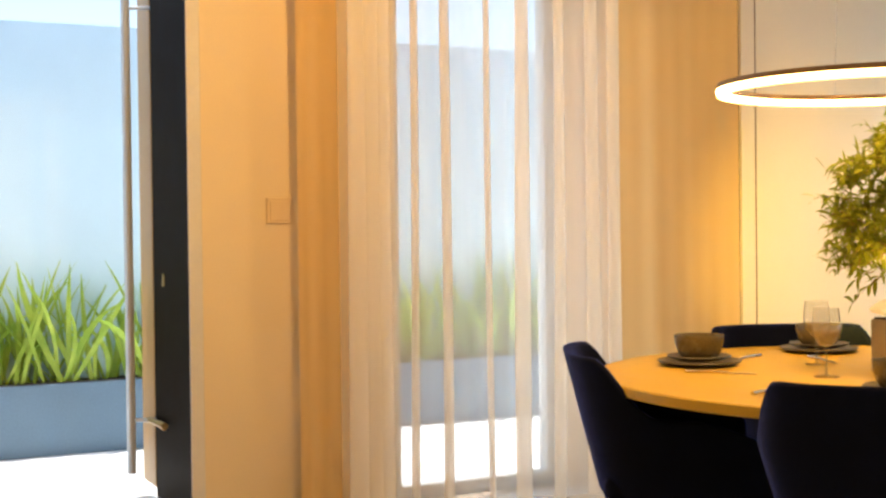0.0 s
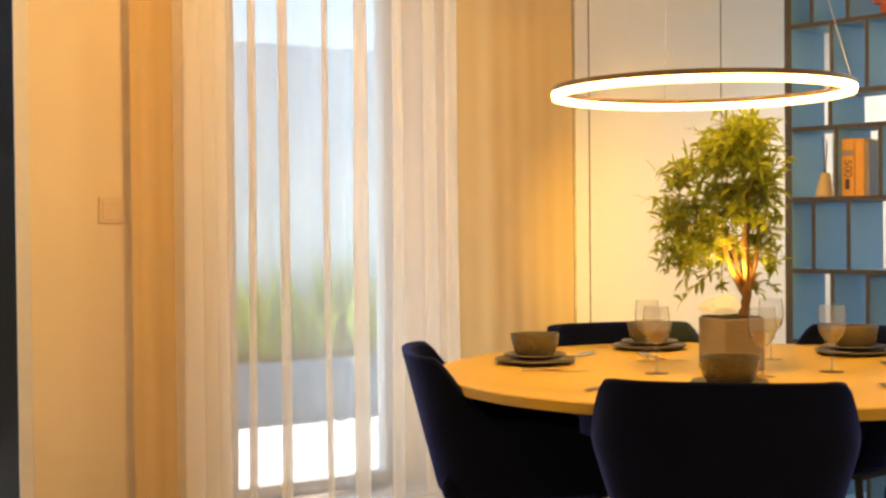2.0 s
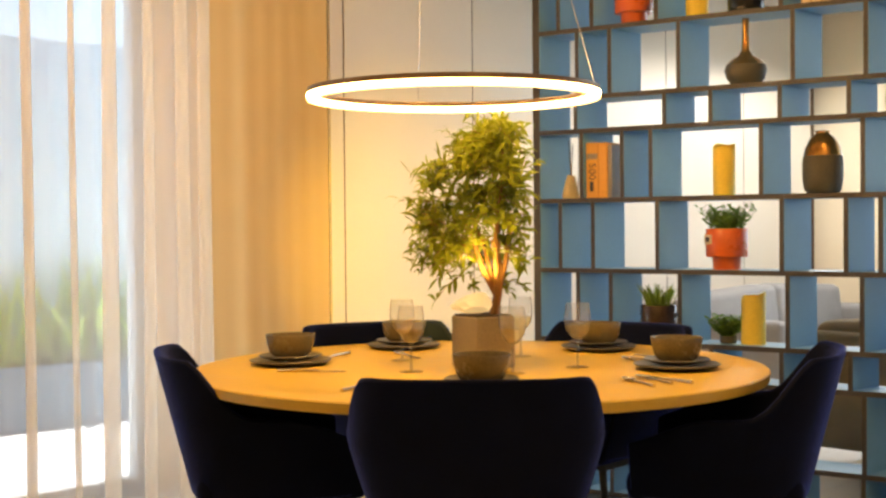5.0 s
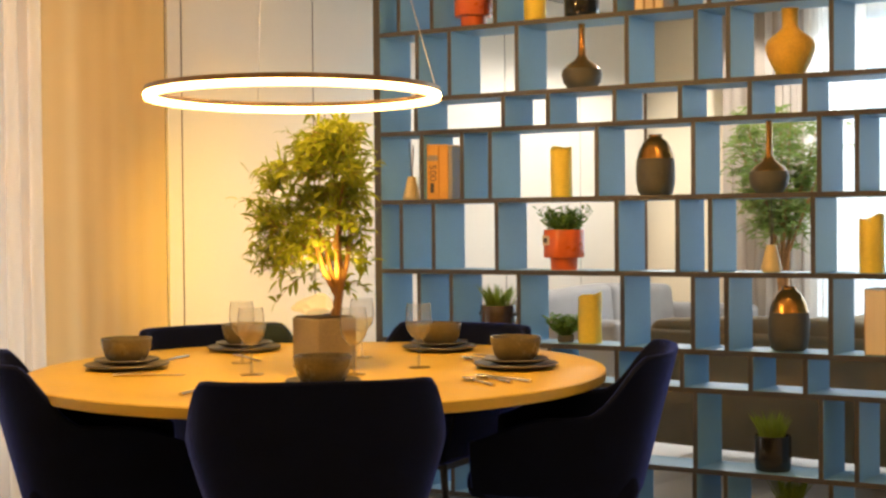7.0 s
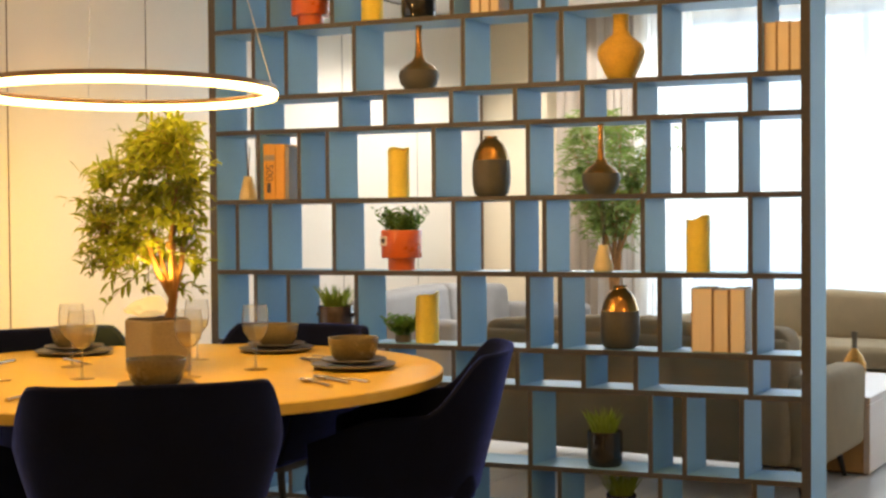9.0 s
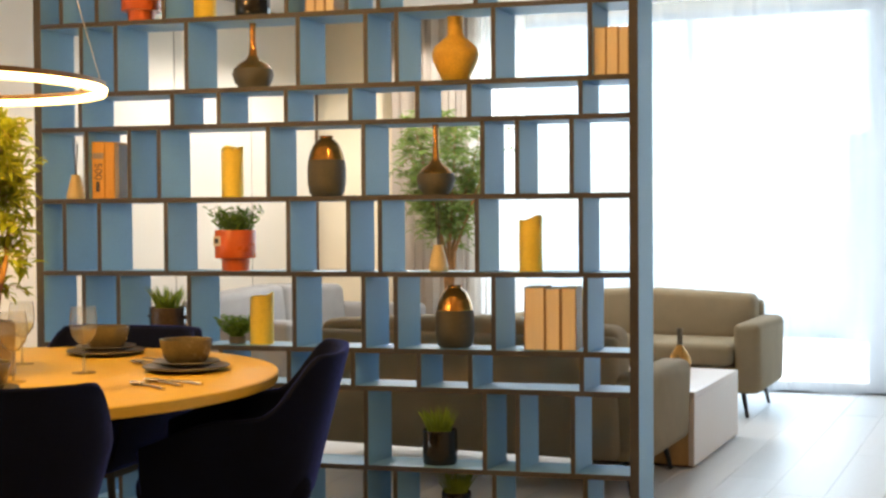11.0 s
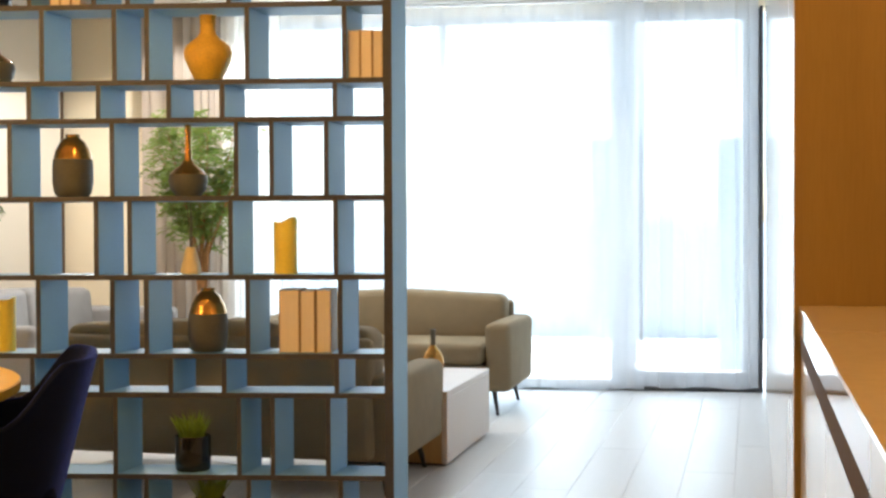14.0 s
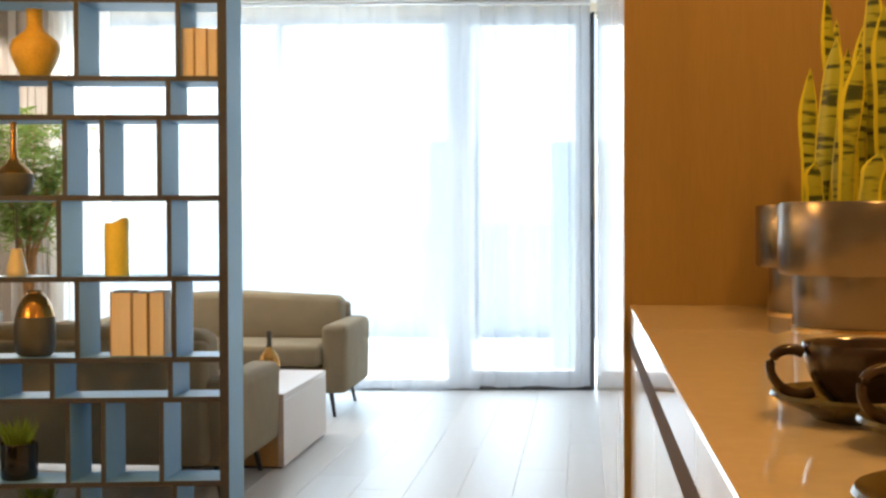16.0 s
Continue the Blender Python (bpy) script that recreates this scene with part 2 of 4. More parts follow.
    timber_edge=shader("honey_timber_edge", (0.46, 0.27, 0.10), 0.45, vary=0.12, scale=4, fine=50, bump=0.1, stretch=(8, 8, 0.6)),
    render_wall=shader("pale_blue_render", (0.58, 0.77, 0.92), 0.9, vary=0.05, scale=2, fine=160, bump=0.5),
    planter=shader("slate_planter", (0.095, 0.165, 0.25), 0.5, vary=0.1, scale=4, fine=90, bump=0.1),
    paving=shader("pale_paving", (0.72, 0.73, 0.74), 0.8, vary=0.06, scale=2, fine=90, bump=0.2),
    switch=shader("cream_switch_plastic", (0.74, 0.62, 0.44), 0.4, vary=0.02, bump=0),
    hedge=shader("far_render", (0.55, 0.63, 0.68), 0.9, vary=0.06, scale=0.6, bump=0),
)


# ---- building helpers ----
def thing(name, label, category, at=(0, 0, 0), turn=0, group="", kind=""):
    ob = new(name)
    ob.empty_display_size = 0.05
    ob.matrix_world = pose(*at, 0, 0, turn)
    return tagged(ob, label, category, group, kind)


def part(name, bm, material, parent=None, label="", smooth=False):
    me = bpy.data.meshes.new(name)
    bm.to_mesh(me)
    bm.free()
    if smooth:
        me.polygons.foreach_set("use_smooth", [True] * len(me.polygons))
        me.set_sharp_from_angle(angle=radians(42))
    me.materials.append(material)
    ob = new(name, me)
    if parent is not None:
        ob.parent = parent
    if label:
        ob["label"] = label
    return ob


def structure(name, bm, material, label, category, smooth=False):
    return tagged(part(name, bm, material, None, "", smooth), label, category, kind="structure")


def box(bm, lo, hi, bevel=0.0, seg=1):
    r = bmesh.ops.create_cube(bm, size=1.0)
    vs = r["verts"]
    for v in vs:
        v.co = Vector([lo[i] + (v.co[i] + 0.5) * (hi[i] - lo[i]) for i in range(3)])
    if bevel:
        es = list({e for v in vs for e in v.link_edges})
        bmesh.ops.bevel(bm, geom=es, offset=bevel, segments=seg, affect="EDGES", profile=0.5)
    return bm


def boxed(lo, hi, bevel=0.0, seg=1):
    return box(bmesh.new(), lo, hi, bevel, seg)


def lathe(profile, seg=32, at=(0, 0, 0), bm=None):
    bm = bm or bmesh.new()
    rings = []
    for r, z in profile:
        if r < 1e-5:
            rings.append([bm.verts.new((at[0], at[1], at[2] + z))])
        else:
            rings.append([bm.verts.new((at[0] + r * math.cos(2 * math.pi * i / seg), at[1] + r * math.sin(2 * math.pi * i / seg), at[2] + z)) for i in range(seg)])
    for a, b in zip(rings, rings[1:]):
        for i in range(seg):
            j = (i + 1) % seg
            if len(a) == 1 and len(b) == 1:
                continue
            if len(a) == 1:
                bm.faces.new((a[0], b[j], b[i]))
            elif len(b) == 1:
                bm.faces.new((a[i], a[j], b[0]))
            else:
                bm.faces.new((a[i], a[j], b[j], b[i]))
    bmesh.ops.recalc_face_normals(bm, faces=bm.faces)
    return bm


def tube(points, radii, seg=8, bm=None):
    bm = bm or bmesh.new()
    points = [Vector(p) for p in points]
    if not isinstance(radii, (list, tuple)):
        radii = [radii] * len(points)
    rings = []
    for i, p in enumerate(points):
        d = (points[min(i + 1, len(points) - 1)] - points[max(i - 1, 0)]).normalized()
        side = d.cross(Vector((0.31, 0.17, 1)) if abs(d.z) < 0.9 else Vector((1, 0.2, 0))).normalized()
        up = side.cross(d)
        rings.append([bm.verts.new(p + radii[i] * (math.cos(2 * math.pi * k / seg) * side + math.sin(2 * math.pi * k / seg) * up)) for k in range(seg)])
    for a, b in zip(rings, rings[1:]):
        for k in range(seg):
            bm.faces.new((a[k], a[(k + 1) % seg], b[(k + 1) % seg], b[k]))
    bm.faces.new(rings[0])
    bm.faces.new(rings[-1][::-1])
    bmesh.ops.recalc_face_normals(bm, faces=bm.faces)
    return bm


def blade(bm, base, tip, width, bend, steps=4, fold=0.0):
    """A tapered leaf from base to tip that sags by bend."""
    base, tip = Vector(base), Vector(tip)
    d = tip - base
    side = d.cross(Vector((0, 0, 1)))
    if side.length < 1e-4 * max(d.length, 1e-4):
        side = Vector((1, 0, 0))
    side = side.normalized()
    side = (side * math.cos(fold) + d.normalized().cross(side) * math.sin(fold)) * width / 2
    prev = None
    for i in range(steps + 1):
        s = i / steps
        p = base + d * s + Vector(bend) * (s * s - s)
        w = max(0.06, math.sin(math.pi * min(1, 0.18 + s * 0.82)) ** 0.8)
        now = (bm.verts.new(p - side * w), bm.verts.new(p + side * w))
        if prev:
            bm.faces.new((prev[0], prev[1], now[1], now[0]))
        prev = now


def curtain(y0, y1, z0, z1, depth, waves, seed, along="y", at=0.0, over=0.35):
    """A hanging cloth in folds, along y at x = at, or along x at y = at."""
    rnd = random.Random(seed)
    bm = bmesh.new()
    n, rows = int(waves * 12), 10
    phases = [rnd.uniform(0, 6.28) for _ in range(4)]
    grid = []
    for j in range(rows + 1):
        f = j / rows
        line = []
        for i in range(n + 1):
            s = i / n
            a = 2 * math.pi * waves * s + 0.7 * math.sin(2 * math.pi * waves * 0.31 * s + phases[0])
            amp = depth * (0.55 + 0.45 * math.sin(2 * math.pi * waves * 0.23 * s + phases[1])) * (0.75 + 0.25 * (1 - f))
            off = amp * math.sin(a) + 0.25 * depth * math.sin(2.3 * a + phases[2] + f)
            u = y0 + (y1 - y0) * s + over * depth * math.sin(2 * a + phases[3])
            z = z0 + (z1 - z0) * f + (0.008 * math.sin(a * 0.5 + phases[2]) if j == 0 else 0)
            line.append(bm.verts.new((at + off, u, z) if along == "y" else (u, at + off, z)))
        grid.append(line)
    for a, b in zip(grid, grid[1:]):
        for i in range(n):
            bm.faces.new((a[i], a[i + 1], b[i + 1], b[i]))
    return bm

# ---- the large structure ----
WALL_X, CEIL, FAR_Y = -5.2, 2.8, 9.34
structure("ground", boxed((-60, -60, -0.30), (60, 60, -0.02)), M["paving"], "pale paved ground outside the house", "ground")
floor = structure("floor", boxed((-5.4, -3.6, -0.068), (2.7, 9.6, -0.014)), M["joint"], "pale oak plank floor in satin finish", "floor")
structure("ceiling", boxed((-5.4, -3.6, CEIL), (2.7, 9.9, CEIL + 0.2)), M["ceiling"], "plain white painted ceiling", "ceiling")
for nm, y0, y1, z0, z1 in (("wall_west_1", -3.6, 0.35, 0, CEIL), ("wall_west_2", 1.49, 2.36, 0, CEIL), ("wall_west_3", 3.22, 9.6, 0, CEIL), ("lintel_door", 0.35, 1.49, 2.45, CEIL), ("lintel_window", 2.36, 3.22, 2.45, CEIL)):
    structure(nm, boxed((WALL_X - 0.2, y0, z0 - 0.06 if z0 == 0 else z0), (WALL_X, y1, z1)), M["plaster"], "cream painted plaster wall in warm light", "wall")
structure("wall_south", boxed((-5.4, -3.8, -0.06), (2.7, -3.6, CEIL)), M["plaster"], "cream plaster wall behind the kitchen", "wall")
structure("wall_east", boxed((2.5, -3.6, -0.06), (2.7, 9.6, CEIL)), M["plaster"], "cream plaster wall of the kitchen", "wall")

# lacquered wall panels with dark shadow gaps
backing = structure("wall_panelling", boxed((WALL_X, 4.27, 0.0), (WALL_X + 0.008, 9.2, CEIL)), M["gap"], "cream lacquered wall panels with thin shadow gaps", "wall panel")
edges = [4.27, 4.362, 5.32, 6.26, 7.18, 8.12, 9.06]
for a, b in zip(edges, edges[1:]):
    part("joint_strip", boxed((WALL_X + 0.008, b - 0.004, 0.01), (WALL_X + 0.0235, b + 0.004, CEIL - 0.01)), M["gap"], backing)
    part("panel", boxed((WALL_X + 0.008, a + (0.0 if a < 4.3 else 0.004), 0.01), (WALL_X + 0.026, b - 0.004, CEIL - 0.01), 0.0015), M["panel"], backing)

# window wall of the living room
far = thing("window_wall", "floor-to-ceiling window wall with white frames", "window wall", (0, FAR_Y, 0), 4, kind="structure")
part("wall_left", boxed((-5.6, 0.16, -0.06), (-3.85, 0.36, CEIL)), M["plaster"], far)
part("lintel", boxed((-3.85, 0.16, 2.72), (2.7, 0.36, CEIL)), M["plaster"], far)
for nm, lo, hi in (("frame_post", (-3.85, 0.18, 0), (-3.77, 0.28, 2.72)), ("frame_post", (-0.98, 0.14, 0), (-0.80, 0.28, 2.72)), ("frame_post", (-0.05, 0.14, 0), (0.06, 0.28, 2.72)), ("frame_post", (-2.235, 0.18, 0.0), (-2.185, 0.26, 2.72)),
                   ("frame_head", (-3.77, 0.18, 2.66), (-0.98, 0.28, 2.72)), ("frame_head", (-0.80, 0.14, 2.64), (-0.05, 0.28, 2.72)), ("sill_frame", (-3.77, 0.18, 0), (-0.98, 0.28, 0.06)), ("sill_frame", (-0.80, 0.14, 0), (-0.05, 0.28, 0.13))):
    part(nm, boxed(lo, hi, 0.004), M["window_frame"], far)
part("dark_jamb", boxed((0.064, 0.06, 0), (0.085, 0.30, 2.72), 0.003), M["darkframe"], far, "anthracite side jamb")
part("floor_track", boxed((-3.8, 0.02, 0.002), (0.06, 0.12, 0.028), 0.003), M["darkframe"], far, "dark floor track")
for a, b in ((-3.77, -2.235), (-2.185, -0.98), (-0.80, -0.05)):
    g = part("pane", boxed((a, 0.225, 0.06 if a < -0.9 else 0.13), (b, 0.233, 2.66)), M["pane"], far)
    g.visible_shadow = False
part("window_handle", boxed((0.05, 0.02, 1.15), (0.075, 0.08, 1.27), 0.006), M["blackmetal"], far)

# front window of the dining room
w1 = thing("window_1", "tall fixed window behind sheer curtain", "window", (WALL_X - 0.1, 0, 0), kind="structure")
for nm, lo, hi in (("window_frame", (-0.04, 2.36, 0), (0.04, 2.41, 2.45)), ("window_frame", (-0.04, 3.17, 0), (0.04, 3.22, 2.45)), ("window_frame", (-0.04, 2.41, 0), (0.04, 3.17, 0.05)), ("window_frame", (-0.04, 2.41, 2.40), (0.04, 3.17, 2.45))):
    part(nm, boxed(lo, hi, 0.003), M["window_frame"], w1)
g = part("pane", boxed((-0.006, 2.41, 0.05), (0.006, 3.17, 2.40)), M["pane"], w1)
g.visible_shadow = False

# entrance door, opened outwards against its reveal
jamb = thing("door_frame", "pale grey entrance door frame", "door frame", (WALL_X, 0, 0), kind="structure")
part("jamb", boxed((0.001, 1.436, 0), (0.010, 1.493, 2.45), 0.003), M["frame"], jamb)
part("head", boxed((-0.2, 0.35, 2.40), (0.010, 1.43, 2.45), 0.003), M["frame"], jamb)
door = thing("entrance_door", "open black lacquered entrance door with timber edge", "door", (WALL_X - 0.004, 1.437, 0), 0)
part("leaf", boxed((-0.575, 0.0, 0.01), (0.0, 0.048, 2.39), 0.002), M["door_black"], door)
part("edge_trim", boxed((-0.80, -0.004, 0.055), (-0.576, 0.050, 2.39), 0.003), M["timber_edge"], door, "honey-coloured timber edge")
pull = part("pull_handle", tube([(-0.62, -0.10, 0.12), (-0.62, -0.10, 2.25)], 0.020, 14), M["chrome"], door, "full-height brushed steel pull bar", True)
for z in (0.36, 2.2):
    part("standoff", tube([(-0.62, -0.10, z), (-0.56, -0.004, z)], 0.009, 10), M["chrome"], pull)
part("lever", tube([(-0.56, -0.03, 0.365), (-0.46, -0.03, 0.365), (-0.28, -0.035, 0.37)], [0.014, 0.013, 0.016], 10), M["brass"], door, "brass lever at the foot of the bar")
lock = part("keyhole", lathe([(0, 0), (0.014, 0), (0.014, 0.004), (0, 0.004)], 16), M["brass"], door)
lock.matrix_local = pose(-0.40, 0.0, 1.005, 90, 0, 0)
part("key_slot", boxed((-0.414, -0.005, 0.965), (-0.386, 0.0, 0.994), 0.001), M["brass"], door)

# courtyard
structure("courtyard_wall", boxed((-7.75, -4, -0.1), (-7.5, 9, 2.38)), M["render_wall"], "pale blue-grey rendered courtyard wall", "wall")
planter = thing("courtyard_planter", "long slate-grey planter box against courtyard wall", "planter", (0, 0, -0.02))
part("trough", boxed((-7.48, -1.0, 0), (-7.30, 5.2, 0.395), 0.006), M["planter"], planter)
part("soil", boxed((-7.47, -0.98, 0.35), (-7.31, 5.18, 0.40)), M["soil"], planter)
rnd = random.Random(5)
bm = bmesh.new()
for i in range(520):
    y = rnd.uniform(-0.5, 4.8)
    h = rnd.uniform(0.28, 0.72)
    a = rnd.uniform(0, 6.28)
    lean = rnd.uniform(0.05, 0.42)
    b0 = Vector((-7.39 + rnd.uniform(-0.06, 0.06), y, 0.36))
    tip = b0 + Vector((0.45 * lean * math.cos(a), lean * math.sin(a), h))
    blade(bm, b0, tip, rnd.uniform(0.018, 0.042), (rnd.uniform(-0.2, 0.2), rnd.uniform(-0.25, 0.25), -0.3 * lean * 2), 6, rnd.uniform(0, 3.1))
tagged(part("strap_leaf_plants", bm, M["strap"]), "dense green strap-leaved plants growing in the planter", "plants", kind="stuff")
for x0, x1, z0, z1 in ((-1.198, -0.80, 0.30, 1.852), (-0.84, -0.79, 0.30, 2.384), (-0.246, -0.02, 0.08, 1.834)):
    structure("terrace_screen", boxed((x0, 9.98, z0), (x1, 10.02, z1), 0.004), M["hedge"], "pale blue-grey privacy screen outside the window", "screen")
structure("garden_wall", boxed((-9, 14.0, -0.1), (7, 14.3, 1.2)), M["hedge"], "pale garden wall beyond the window", "wall")

# kitchen side: tall units with a stained oak end, and the bar counter
tall = thing("tall_kitchen_unit", "tall white gloss units with stained oak end panel", "cabinet", (0, 0, 0))
part("body", boxed((0.115, 2.60, 0.0), (2.5, 9.28, 2.79)), M["frame"], tall)
part("end_panel", boxed((0.079, 2.556, 0.0), (2.5, 2.598, 2.79), 0.002), M["brown"], tall, "stained oak end panel")
for a, b in ((2.602, 3.42), (3.424, 4.28), (4.284, 5.14), (5.144, 6.0), (6.004, 6.84), (6.862, 7.66), (7.664, 8.46), (8.464, 9.26)):
    part("gloss_door", boxed((0.092, a, 0.05), (0.114, b, 2.78), 0.002), M["white_gloss"], tall, "white gloss door")
part("plinth", boxed((0.100, 2.602, 0), (0.114, 9.26, 0.048)), M["white_gloss"], tall)
base = thing("bar_counter_units", "white gloss base units under the bar worktop", "cabinet", (0, 0, 0))
part("carcass", boxed((0.125, -1.6, 0.0), (0.74, 2.55, 0.93)), M["frame"], base)
# the finger gap's shade is a dark strip, nearly flush with the doors
part("finger_rail", boxed((0.0902, -1.6, 0.956), (0.74, 2.55, 0.994)), M["gap"], base, "flush dark strip standing for the shaded finger gap")
for a, b in ((-1.6, -0.9), (-0.897, -0.2), (-0.197, 0.5), (0.503, 1.10), (1.103, 1.70), (1.703, 2.30), (2.303, 2.548)):
    part("cabinet_door", boxed((0.0915, a, 0.1), (0.120, b, 0.955), 0.0015), M["white_gloss"], base)
tagged(part("worktop", boxed((0.088, -1.6, 0.995), (0.80, 2.553, 1.045), 0.002), M["stone"]), "polished beige quartz bar worktop", "worktop")

# curtains
def hang(name, bm, material, label):
    t = thing(name, label, "curtain")
    xs, ys = [v.co.x for v in bm.verts], [v.co.y for v in bm.verts]
    part("heading_tape", boxed((min(xs), min(ys), 2.765), (max(xs), max(ys), 2.785), 0.004), M["frame"], t)
    part("cloth", bm, material, t, "", True)
    return t


c = hang("sheer_curtain", curtain(1.995, 3.41, 0.008, 2.74, 0.018, 6.0, 3, at=WALL_X + 0.27, over=0.3), M["fine_voile"], "white sheer voile curtain in soft folds")
# deep pleats, folded double, in front of the voile
for k, (y, w) in enumerate(((2.045, 0.10), (2.110, 0.10), (2.170, 0.09), (2.309, 0.042), (2.449, 0.055), (2.653, 0.032), (2.828, 0.092), (3.010, 0.066), (3.178, 0.090), (3.300, 0.085))):
    bm = bmesh.new()
    rings = []
    for j in range(9):
        f = j / 8
        ww = 0.8 * w * (1.1 - 0.25 * f + 0.06 * math.sin(5 * f + k))
        yy = y + 0.012 * math.sin(2.2 * f + 1.7 * k) * (1 - f)
        rings.append([bm.verts.new((WALL_X + 0.325 + 0.016 * math.sin(a), yy - 0.5 * ww * math.cos(a), 0.01 + 2.73 * f)) for a in [6.2832 * i / 14 for i in range(14)]])
    for r0, r1 in zip(rings, rings[1:]):
        for i in range(14):
            bm.faces.new((r0[i], r0[(i + 1) % 14], r1[(i + 1) % 14], r1[i]))
    part("pleat", bm, M["pleat_voile"], c, "", True)
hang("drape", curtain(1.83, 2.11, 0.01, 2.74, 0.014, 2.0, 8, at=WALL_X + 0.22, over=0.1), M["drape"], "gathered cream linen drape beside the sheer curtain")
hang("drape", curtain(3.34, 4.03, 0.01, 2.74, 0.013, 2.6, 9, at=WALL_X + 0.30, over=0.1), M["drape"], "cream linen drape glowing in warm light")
c = hang("sheer_curtain", curtain(-3.95, -0.75, 0.015, 2.76, 0.026, 11, 11, "x", over=0.4), M["sheer"], "long white sheer curtain backlit by daylight")
c.matrix_world = pose(0, FAR_Y - 0.05, 0, 0, 0, 4)
c = hang("sheer_curtain", curtain(-0.98, 0.04, 0.03, 2.76, 0.026, 5, 12, "x", over=0.4), M["sheer"], "white sheer curtain over the balcony door")
c.matrix_world = pose(0, FAR_Y - 0.0, 0, 0, 0, 4)
c = hang("taupe_drape", curtain(-4.45, -3.70, 0.015, 2.76, 0.05, 7, 13, "x"), M["taupe_drape"], "taupe linen drape in the corner of the living room")
c.matrix_world = pose(0, FAR_Y - 0.10, 0, 0, 0, 4)
c = hang("sheer_curtain", curtain(-3.80, -3.34, 0.015, 2.76, 0.03, 6, 14, "x", over=0.5), M["pleat_voile"], "white voile gathered in close folds beside the taupe drape")
c.matrix_world = pose(0, FAR_Y - 0.16, 0, 0, 0, 4)

# ---- dining room ----
TABLE = Vector((-2.900, 2.995, 0))
TOP = 0.75
tb = thing("dining_table", "round oak dining table laid for five", "table", TABLE)
part("tabletop", lathe([(0, TOP - 0.034), (0.902, TOP - 0.034), (0.911, TOP - 0.029), (0.913, TOP - 0.004), (0.909, TOP), (0, TOP)], 96), M["table"], tb)
part("pedestal", lathe([(0, 0.03), (0.06, 0.03), (0.05, 0.10), (0.045, 0.4), (0.06, 0.68), (0.16, TOP - 0.037), (0, TOP - 0.037)], 32), M["blackmetal"], tb, "black metal pedestal", True)
part("foot_plate", lathe([(0, 0), (0.36, 0), (0.36, 0.018), (0.1, 0.03), (0, 0.03)], 48), M["blackmetal"], tb)


def smooth01(x):
    x = min(1, max(0, x))
    return x * x * (3 - 2 * x)


def tub_shell():
    """Upholstered tub: the back is at -y, open to +y."""
    bm = bmesh.new()
    nphi, ns = 40, 10
    outer, inner = [], []
    for i in range(nphi + 1):
        phi = radians(-128 + 256 * i / nphi)
        top = 0.655 + 0.175 * (1 - smooth01((abs(math.degrees(phi)) - 48) / 40))
        top -= 0.085 * smooth01((abs(math.degrees(phi)) - 92) / 40)
        co, ci = [], []
        for j in range(ns + 1):
            s = j / ns
            z = 0.40 + (top - 0.40) * s
            f = (z - 0.40) / 0.43
            w = 0.252 + 0.086 * min(1, f * 1.7) ** 0.8
            d = 0.20 + 0.11 * f
            e = 0.62
            sx, cy = math.sin(phi), math.cos(phi)
            x = w * math.copysign(abs(sx) ** e, sx)
            y = -d * math.copysign(abs(cy) ** e, cy) if cy >= 0 else 0.46 * abs(cy) ** 0.9
            co.append(bm.verts.new((x, y, z)))
            k = 1 - 0.030 / max(0.12, math.hypot(x, y))
            ci.append(bm.verts.new((x * k, y * k, z - (0.0 if j < ns else 0.004))))
        outer.append(co)
        inner.append(ci)
    for a, b in zip(outer, outer[1:]):
        for j in range(ns):
            bm.faces.new((a[j], b[j], b[j + 1], a[j + 1]))
    for a, b in zip(inner, inner[1:]):
        for j in range(ns):
            bm.faces.new((a[j + 1], b[j + 1], b[j], a[j]))
    for i in range(nphi):
        bm.faces.new((outer[i][ns], outer[i + 1][ns], inner[i + 1][ns], inner[i][ns]))
        bm.faces.new((inner[i][0], inner[i + 1][0], outer[i + 1][0], outer[i][0]))
    for i in (0, nphi):
        for j in range(ns):
            bm.faces.new((outer[i][j], outer[i][j + 1], inner[i][j + 1], inner[i][j]))
    bmesh.ops.recalc_face_normals(bm, faces=bm.faces)
    return bm


def tub_chair(at, turn):
    ch = thing("dining_chair", "navy velvet tub chair tucked under the table", "chair", at, turn, "chairs round the table")
    sh = part("shell", tub_shell(), M["navy"], ch, "", True)
    sub = sh.modifiers.new("round", "BEVEL")
    sub.width, sub.segments, sub.limit_method, sub.angle_limit = 0.011, 2, "ANGLE", radians(50)
    part("seat", boxed((-0.235, -0.20, 0.385), (0.235, 0.31, 0.485), 0.04, 3), M["navy"], ch, "", True)
    part("underside", boxed((-0.18, -0.15, 0.355), (0.18, 0.2, 0.376)), M["blackmetal"], ch)
    for sx in (-1, 1):
        for sy, y in ((-1, -0.13), (1, 0.17)):
            part("leg", tube([(0.15 * sx, y, 0.36), (0.215 * sx, y + 0.06 * sy, 0.0)], [0.014, 0.009], 10), M["blackmetal"], ch)
    return ch


def round_table_at(angle, r, z=TOP):
    return (TABLE.x + r * math.cos(radians(angle)), TABLE.y + r * math.sin(radians(angle)), z)


first = tub_chair(round_table_at(313.5, 0.73, 0), 44)
for ang, r in ((27, 0.825), (97, 0.68), (160, 0.68), (240, 0.71)):
    copy_thing(first, pose(*round_table_at(ang, r, 0), 0, 0, ang + 90))


